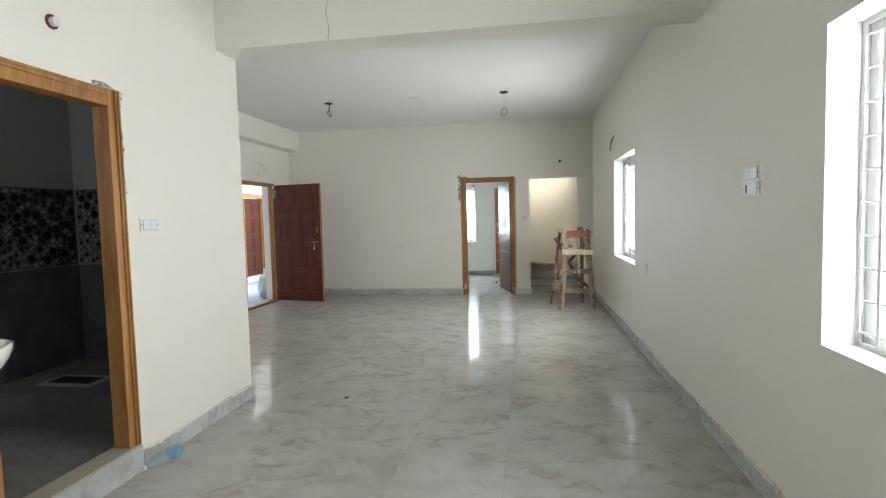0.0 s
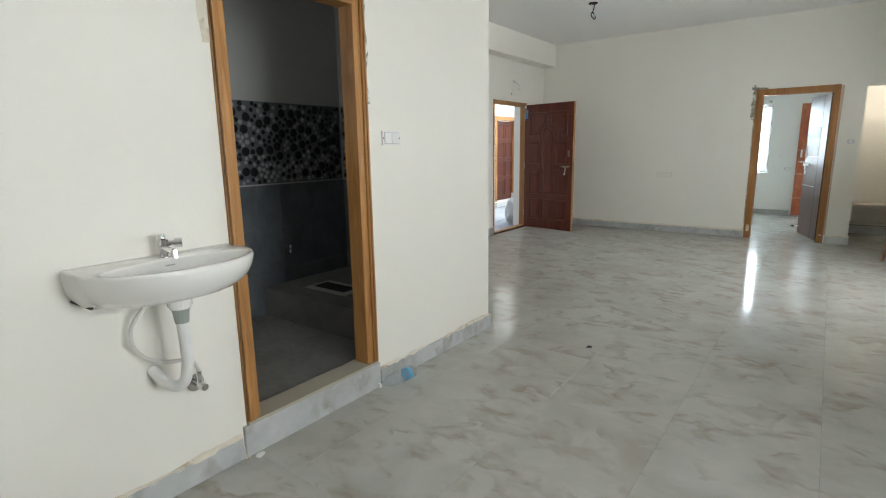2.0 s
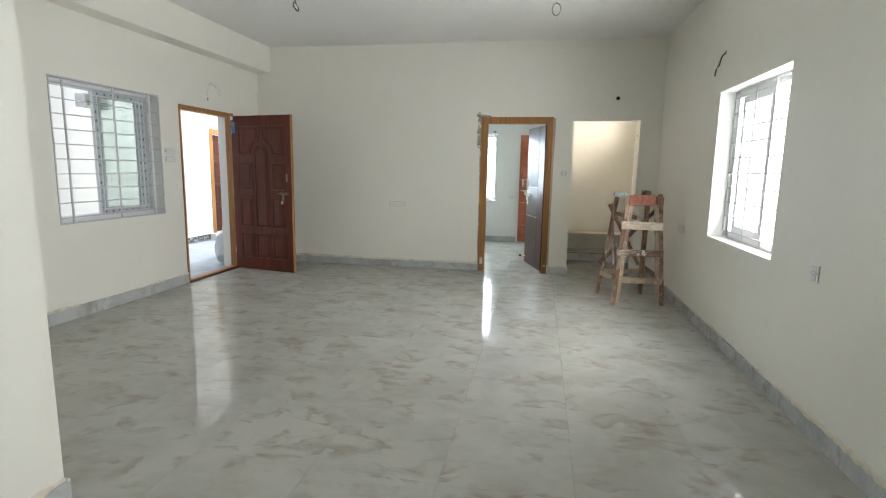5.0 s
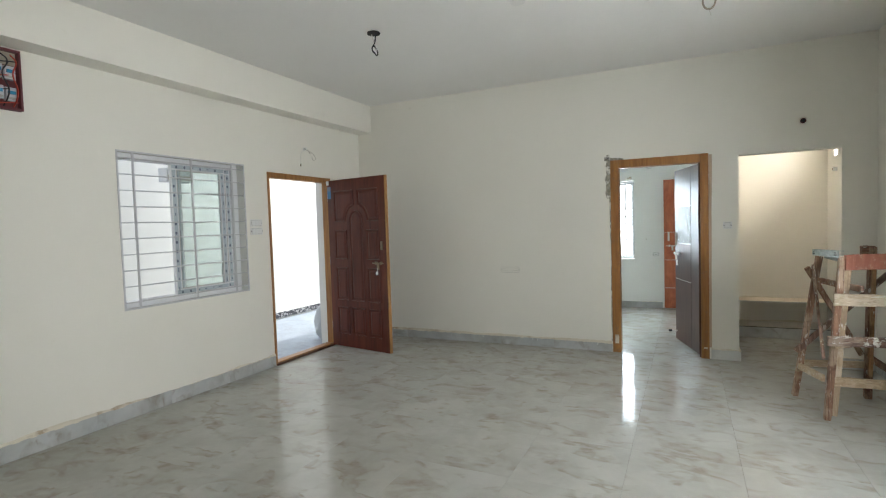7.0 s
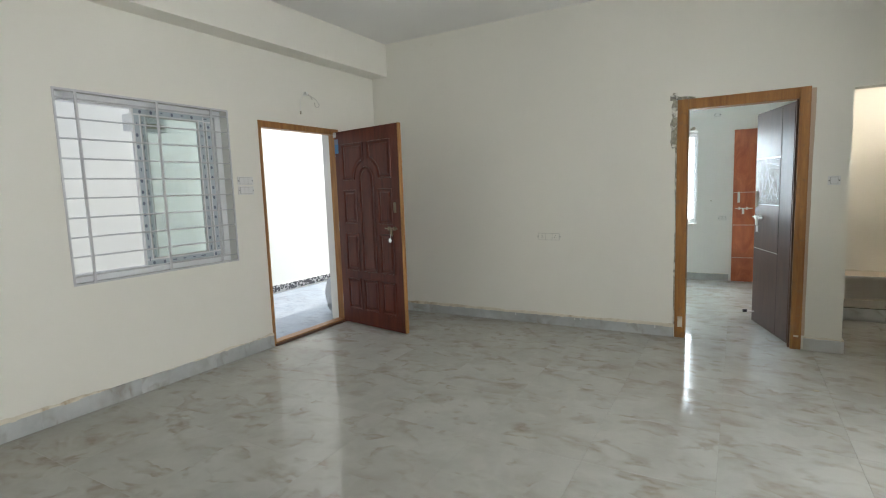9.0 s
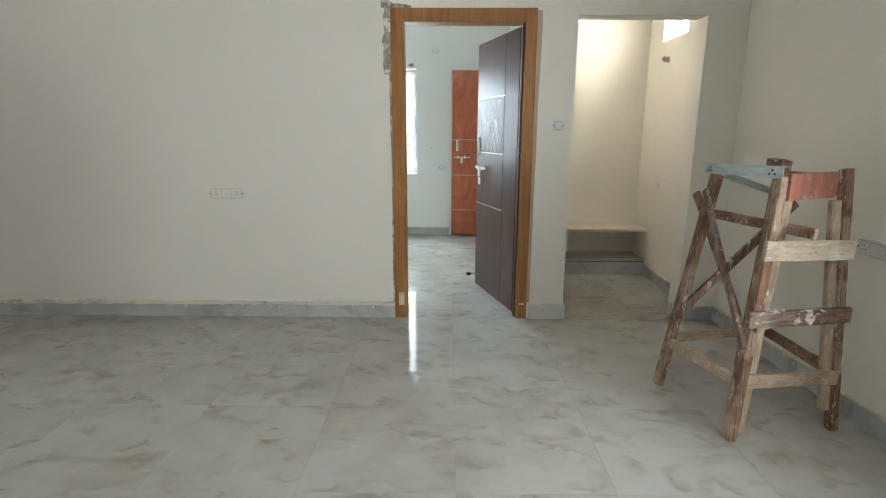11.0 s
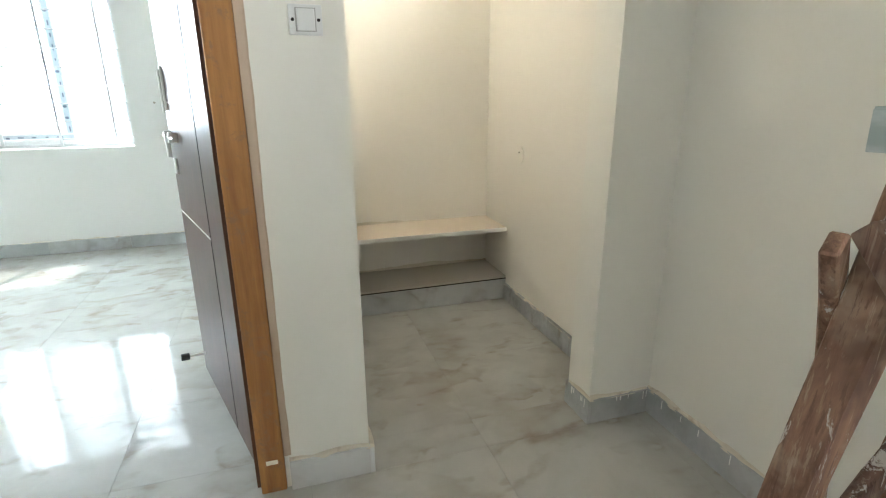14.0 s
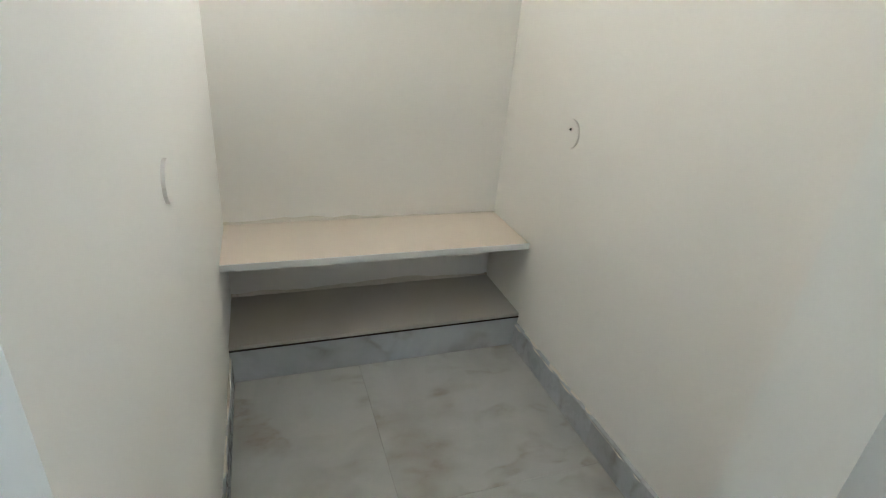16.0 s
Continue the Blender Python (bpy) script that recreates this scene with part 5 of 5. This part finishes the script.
tube("wire", [(0.0, -0.06, 0.09), (-0.025, -0.05, 0.06), (-0.03, -0.01, -0.005), (-0.03, 0.05, -0.02), (-0.03, 0.09, -0.08)], 0.006, BLACK, ew)
tube("wire", [(-0.025, -0.04, 0.04), (-0.035, 0.01, 0.01), (-0.03, 0.04, -0.03)], 0.006, WIRE, ew)
part("hole", rod(bmesh.new(), (-0.0005, -0.06, 0.09), (-0.003, -0.06, 0.09), 0.02, 14), PLASTER, ew)

board = tagged(holder("distribution_board", (LX, 4.40, 2.535)), "open maroon distribution board with blue-toggled breakers and loose red wires", "distribution board")
bx = bmesh.new()
box(bx, (0.0005, -0.26, -0.20), (0.004, 0.26, 0.20))
for a, b in (((0.004, -0.26, -0.20), (0.045, -0.245, 0.20)), ((0.004, 0.245, -0.20), (0.045, 0.26, 0.20)), ((0.004, -0.245, -0.20), (0.045, 0.245, -0.185)), ((0.004, -0.245, 0.185), (0.045, 0.245, 0.20))):
    box(bx, a, b, 0.002)
part("enclosure", bx, MCBRED, board)
prnd = random.Random(3)
WIRERED = material("red_wire", (0.48, 0.05, 0.03), 0.4)
BREAKER = material("grey_white_breaker", (0.62, 0.64, 0.68), 0.4)
part("inner_lining", one_box((0.0045, -0.244, 0.10), (0.010, 0.244, 0.184)), PLASTER, board, "grey-brown dusty upper lining")
for r in (0, 1):
    for c in range(6):
        y0, z0 = -0.215 + c * 0.072 + (0.02 if c > 2 else 0.0), -0.135 + r * 0.135 + prnd.uniform(-0.006, 0.006)
        packet = part("breaker", one_box((0.0045, y0, z0), (0.040, y0 + 0.062, z0 + 0.088), 0.004), BREAKER, board, "grey-white circuit breaker")
        part("toggle", one_box((0.0405, y0 + 0.010, z0 + 0.042), (0.050, y0 + 0.052, z0 + 0.064), 0.002), BLUE, packet, "blue toggle")
        part("terminal", one_box((0.0405, y0 + 0.006, z0 + 0.008), (0.0425, y0 + 0.056, z0 + 0.022)), MODULE, packet)
for k in range(9):
    y = -0.225 + k * 0.055
    d = prnd.uniform(-0.04, 0.04)
    tube("wire", [(0.012, y, 0.17), (0.05, y + d, 0.12), (0.056, y - d * 0.8, 0.03), (0.052, y + d, -0.07), (0.05, y + d * 0.4, -0.13), (0.015, y, -0.175)], 0.0045, (WIRERED, WIRERED, BLACK, WIRERED, WIRE)[k % 5], board)
for k in range(4):
    z = -0.155 + k * 0.09
    tube("wire", [(0.02, -0.235, z), (0.05, -0.10, z + 0.02), (0.053, 0.05, z - 0.015), (0.03, 0.235, z + 0.01)], 0.004, (WIRERED, BLACK)[k % 2], board)

# ---- bench and step in the alcove ----
part("step", one_box((0.2685, 9.895, 0.0), (1.3295, 10.2245, 0.1255), 0.002), SKIRT, kind="structure")
part("step_top", one_box((0.2685, 9.8945, 0.132), (1.3295, 10.2245, 0.146), 0.002), DUSTSTONE, kind="structure")
shelf = tagged(holder("stone_shelf"), "cream-painted stone shelf across the end of the alcove", "shelf")
part("slab", one_box((0.2685, 9.900, 0.424), (1.3285, 10.224, 0.446), 0.004), SHELFPAINT, shelf)
part("step_joint", one_box((0.2685, 9.8925, 0.126), (1.3295, 10.2, 0.132)), DARK, kind="structure")
part("front_edge", one_box((0.2685, 9.8965, 0.423), (1.3285, 9.8995, 0.447), 0.001), REVEAL, shelf, "whitewashed front edge")
ribbon("filler", (0.263, 10.225), (1.33, 10.225), 0.446, (0, -1), 0.012, CREAMPLASTER, 41)
ribbon("filler", (0.263, 10.225), (1.33, 10.225), 0.146, (0, -1), 0.012, CREAMPLASTER, 42)

# ---- bathroom ----
squat = slab("bath_platform", (-3.449, 2.11, 0.12), (BX - 0.161, 2.984, 0.34), BATHFLOOR, 0.004)
pan = tagged(holder("squat_pan", (-2.95, 2.40, 0.341)), "dark squat toilet pan in the raised bathroom platform", "toilet")
part("pan_rim", one_box((-0.22, -0.12, 0.0), (0.22, 0.12, 0.008), 0.003), BATHPAINT, pan)
part("pan_hole", one_box((-0.18, -0.07, 0.0085), (0.16, 0.07, 0.010)), DARK, pan)
faucet = tagged(holder("wall_tap", (-3.10, 2.985, 0.62)), "small chrome tap on the dark bathroom wall", "tap")
part("tap_body", rod(rod(bmesh.new(), (0, 0, 0), (0, -0.09, 0), 0.013), (0, -0.08, 0.03), (0, -0.08, -0.03), 0.010), CHROME, faucet)
part("tap_lever", one_box((0, -0.09, 0.03), (0.07, -0.075, 0.037), 0.002), CHROME, faucet)
faucet2 = tagged(holder("wall_tap", (-3.45, 2.32, 0.62)), "chrome tap on the side wall of the bathroom", "tap")
part("tap_body", rod(rod(bmesh.new(), (0, 0, 0), (0.09, 0, 0), 0.013), (0.08, 0, 0.03), (0.08, 0, -0.03), 0.011), CHROME, faucet2)


def wall_tiles(axis, at, out, u0, u1, z0, z1, parent, rows=2, cols=0.6):
    cnt = max(1, round((u1 - u0) / cols))
    for i in range(cnt):
        for k in range(rows):
            a, b = u0 + (u1 - u0) * i / cnt + 0.001, u0 + (u1 - u0) * (i + 1) / cnt - 0.001
            lo, hi = z0 + (z1 - z0) * k / rows + 0.001, z0 + (z1 - z0) * (k + 1) / rows - 0.001
            p, q = ((at, a, lo), (at + out * 0.008, b, hi)) if axis == "x" else ((a, at, lo), (b, at + out * 0.008, hi))
            part("wall_tile", one_box(p, q), BATHTILE, parent)


bt = tagged(holder("bathroom_tiling"), "charcoal bathroom wall tiles with a pebble band", "tiling", kind="structure")
wall_tiles("x", -3.45, 1, 0.3, 2.98, 0.12, 1.125, bt, 3)
wall_tiles("y", 2.985, -1, -3.44, BX - 0.16, 0.34, 1.125, bt, 3)


def pebbles(axis, at, out, u0, u1, z0, z1, seed, r=0.030):
    """A band of round pebbles, dark and pale, set in a dark bed."""
    rnd = random.Random(seed)
    root = bt
    p, q = ((at, u0, z0), (at + out * 0.006, u1, z1)) if axis == "x" else ((u0, at, z0), (u1, at + out * 0.006, z1))
    part("pebble_bed", one_box(p, q), BATHTILE, root)
    sets = {"dark": bmesh.new(), "pale": bmesh.new()}
    done = []
    tries = 0
    while tries < 12000:
        tries += 1
        rr = rnd.choice((r * 1.1, r * 1.1, r * 0.65, r * 0.55, r * 0.5))
        u, z = rnd.uniform(u0 + rr, u1 - rr), rnd.uniform(z0 + rr, z1 - rr)
        if any((u - a) ** 2 + (z - b) ** 2 < (rr + c - 0.001) ** 2 for a, b, c in done):
            continue
        done.append((u, z, rr))
        bm = sets["pale" if rnd.random() < (0.55 if rr < r else 0.0) else "dark"]
        c = (at + out * 0.006, u, z) if axis == "x" else (u, at + out * 0.006, z)
        s = (0.006, rr, rr) if axis == "x" else (rr, 0.006, rr)
        bmesh.ops.create_icosphere(bm, subdivisions=2, radius=1, matrix=Matrix.Translation(c) @ Matrix.Diagonal((*s, 1)))
    part("dark_pebbles", sets["dark"], PEBBLEB, root, "round dark pebbles", smooth=True, kind="stuff")
    part("pale_pebbles", sets["pale"], PEBBLEW, root, "round pale pebbles", smooth=True, kind="stuff")


pebbles("x", -3.45, 1, 1.0, 2.97, 1.135, 1.74, 11)
pebbles("y", 2.985, -1, -3.43, BX - 0.165, 1.135, 1.74, 12)

# ---- bag outside the entrance, specks on the floor ----
bag = tagged(holder("cement_bag", (LX - 0.40, 8.30, -0.02)), "crumpled white and blue bag leaning outside the entrance", "bag")
bm = bmesh.new()
bmesh.ops.create_icosphere(bm, subdivisions=4, radius=1, matrix=Matrix.Translation((0, 0, 0.26)) @ Matrix.Diagonal((0.13, 0.15, 0.26, 1)))
for v in bm.verts:
    d = Vector(noise.noise_vector(v.co * 7)) * 0.05 + Vector(noise.noise_vector(v.co * 20)) * 0.015
    v.co += d
    v.co.z = max(v.co.z, 0.0)
part("sack", bm, painted("woven_sack", (0.55, 0.58, 0.60), (0.2, 0.3, 0.4)), bag, smooth=True)
part("tie", rod(bmesh.new(), (0, 0, 0.47), (0.02, 0.02, 0.56), 0.045, 10, 0.07), REVEAL, bag)


def speck(name, x, y, s, mat, label):
    bm = bmesh.new()
    bmesh.ops.create_icosphere(bm, subdivisions=2, radius=s, matrix=Matrix.Translation((0, 0, s * 0.35)) @ Matrix.Diagonal((1.5, 0.9, 0.4, 1)))
    for v in bm.verts:
        v.co += Vector(noise.noise_vector(v.co * 60 + Vector((x, y, 0)))) * s * 0.4
        v.co.z = max(v.co.z, 0)
    ob = part(name, bm, mat)
    ob.location = (x, y, 0.0)
    ob.rotation_euler = (0, 0, x * 7)
    tagged(ob, label, "debris", "crumbs on the floor")


speck("plaster_crumb", -1.232, 3.155, 0.016, DARK, "small dark crumb of dirt on the tiles")
speck("plaster_crumb", 0.010, 7.668, 0.013, PLASTER, "small brown plaster crumb on the tiles near the bedroom")
speck("plaster_crumb", -1.838, 2.705, 0.008, PLASTER, "tiny brown crumb of dirt on the tiles")
speck("plaster_crumb", -1.985, 1.055, 0.018, REVEAL, "white plaster crumb by the bathroom threshold")
speck("plaster_crumb", -1.88, 0.449, 0.008, DARK, "tiny dark crumb near the basin")
speck("plaster_crumb", -1.729, 0.580, 0.007, DARK, "tiny dark crumb near the basin, second")

# ---- floor tiles ----
def tiled(name, x0, x1, y0, y1, px, py, ox, oy, z, mat, parent, gap=0.0011):
    """Separate floor tiles on a grid px by py through (ox, oy), cut at the edges of the room."""
    shared = {}
    i0, i1 = math.floor((x0 - ox) / px), math.ceil((x1 - ox) / px)
    j0, j1 = math.floor((y0 - oy) / py), math.ceil((y1 - oy) / py)
    for i in range(i0, i1):
        for j in range(j0, j1):
            a, b = max(x0, ox + i * px), min(x1, ox + (i + 1) * px)
            c, d = max(y0, oy + j * py), min(y1, oy + (j + 1) * py)
            if b - a < 0.01 or d - c < 0.01:
                continue
            w, h = round(b - a - gap, 4), round(d - c - gap, 4)
            if (w, h) not in shared:
                bm = one_box((-w / 2, -h / 2, -0.012), (w / 2, h / 2, 0.0))
                me = bpy.data.meshes.new(name)
                bm.to_mesh(me)
                bm.free()
                me.materials.append(mat)
                shared[(w, h)] = me
            ob = new(name, shared[(w, h)])
            ob.location = ((a + b) / 2, (c + d) / 2, z + random.uniform(-0.0003, 0.0002))
            ob.rotation_euler = (random.uniform(-0.0006, 0.0006), random.uniform(-0.0006, 0.0006), 0)
            ob.parent = parent


floor = tagged(holder("floor"), "glossy grey-white marbled tile floor with brown smudges", "floor", kind="structure")
tiled("floor_tile", LX, RX, BACK, FY + 0.15, 0.615, 0.632, 0.085, 7.379, 0.0, TILE, floor)
tiled("floor_tile", -4.0, 0.18, FY + 0.15, YB, 0.615, 0.632, 0.085, 7.379, 0.0, TILE, floor)
tiled("floor_tile", 0.268, 1.33, FY + 0.15, 9.895, 0.615, 0.632, 0.085, 7.379, 0.0, TILE, floor)

# each thing that was built in place gets its origin at its own base
for root in [o for o in scene.collection.objects if o.parent is None and o.type == "EMPTY" and o.location.length < 1e-6]:
    lo, hi = Vector((1e9,) * 3), Vector((-1e9,) * 3)
    for o in root.children_recursive:
        if o.type != "MESH":
            continue
        for c in o.bound_box:
            w = Vector(c) + o.location
            lo, hi = Vector(map(min, lo, w)), Vector(map(max, hi, w))
    base_point = Vector(((lo.x + hi.x) / 2, (lo.y + hi.y) / 2, lo.z))
    root.location = base_point
    for o in root.children:
        o.matrix_parent_inverse = Matrix.Translation(-base_point)
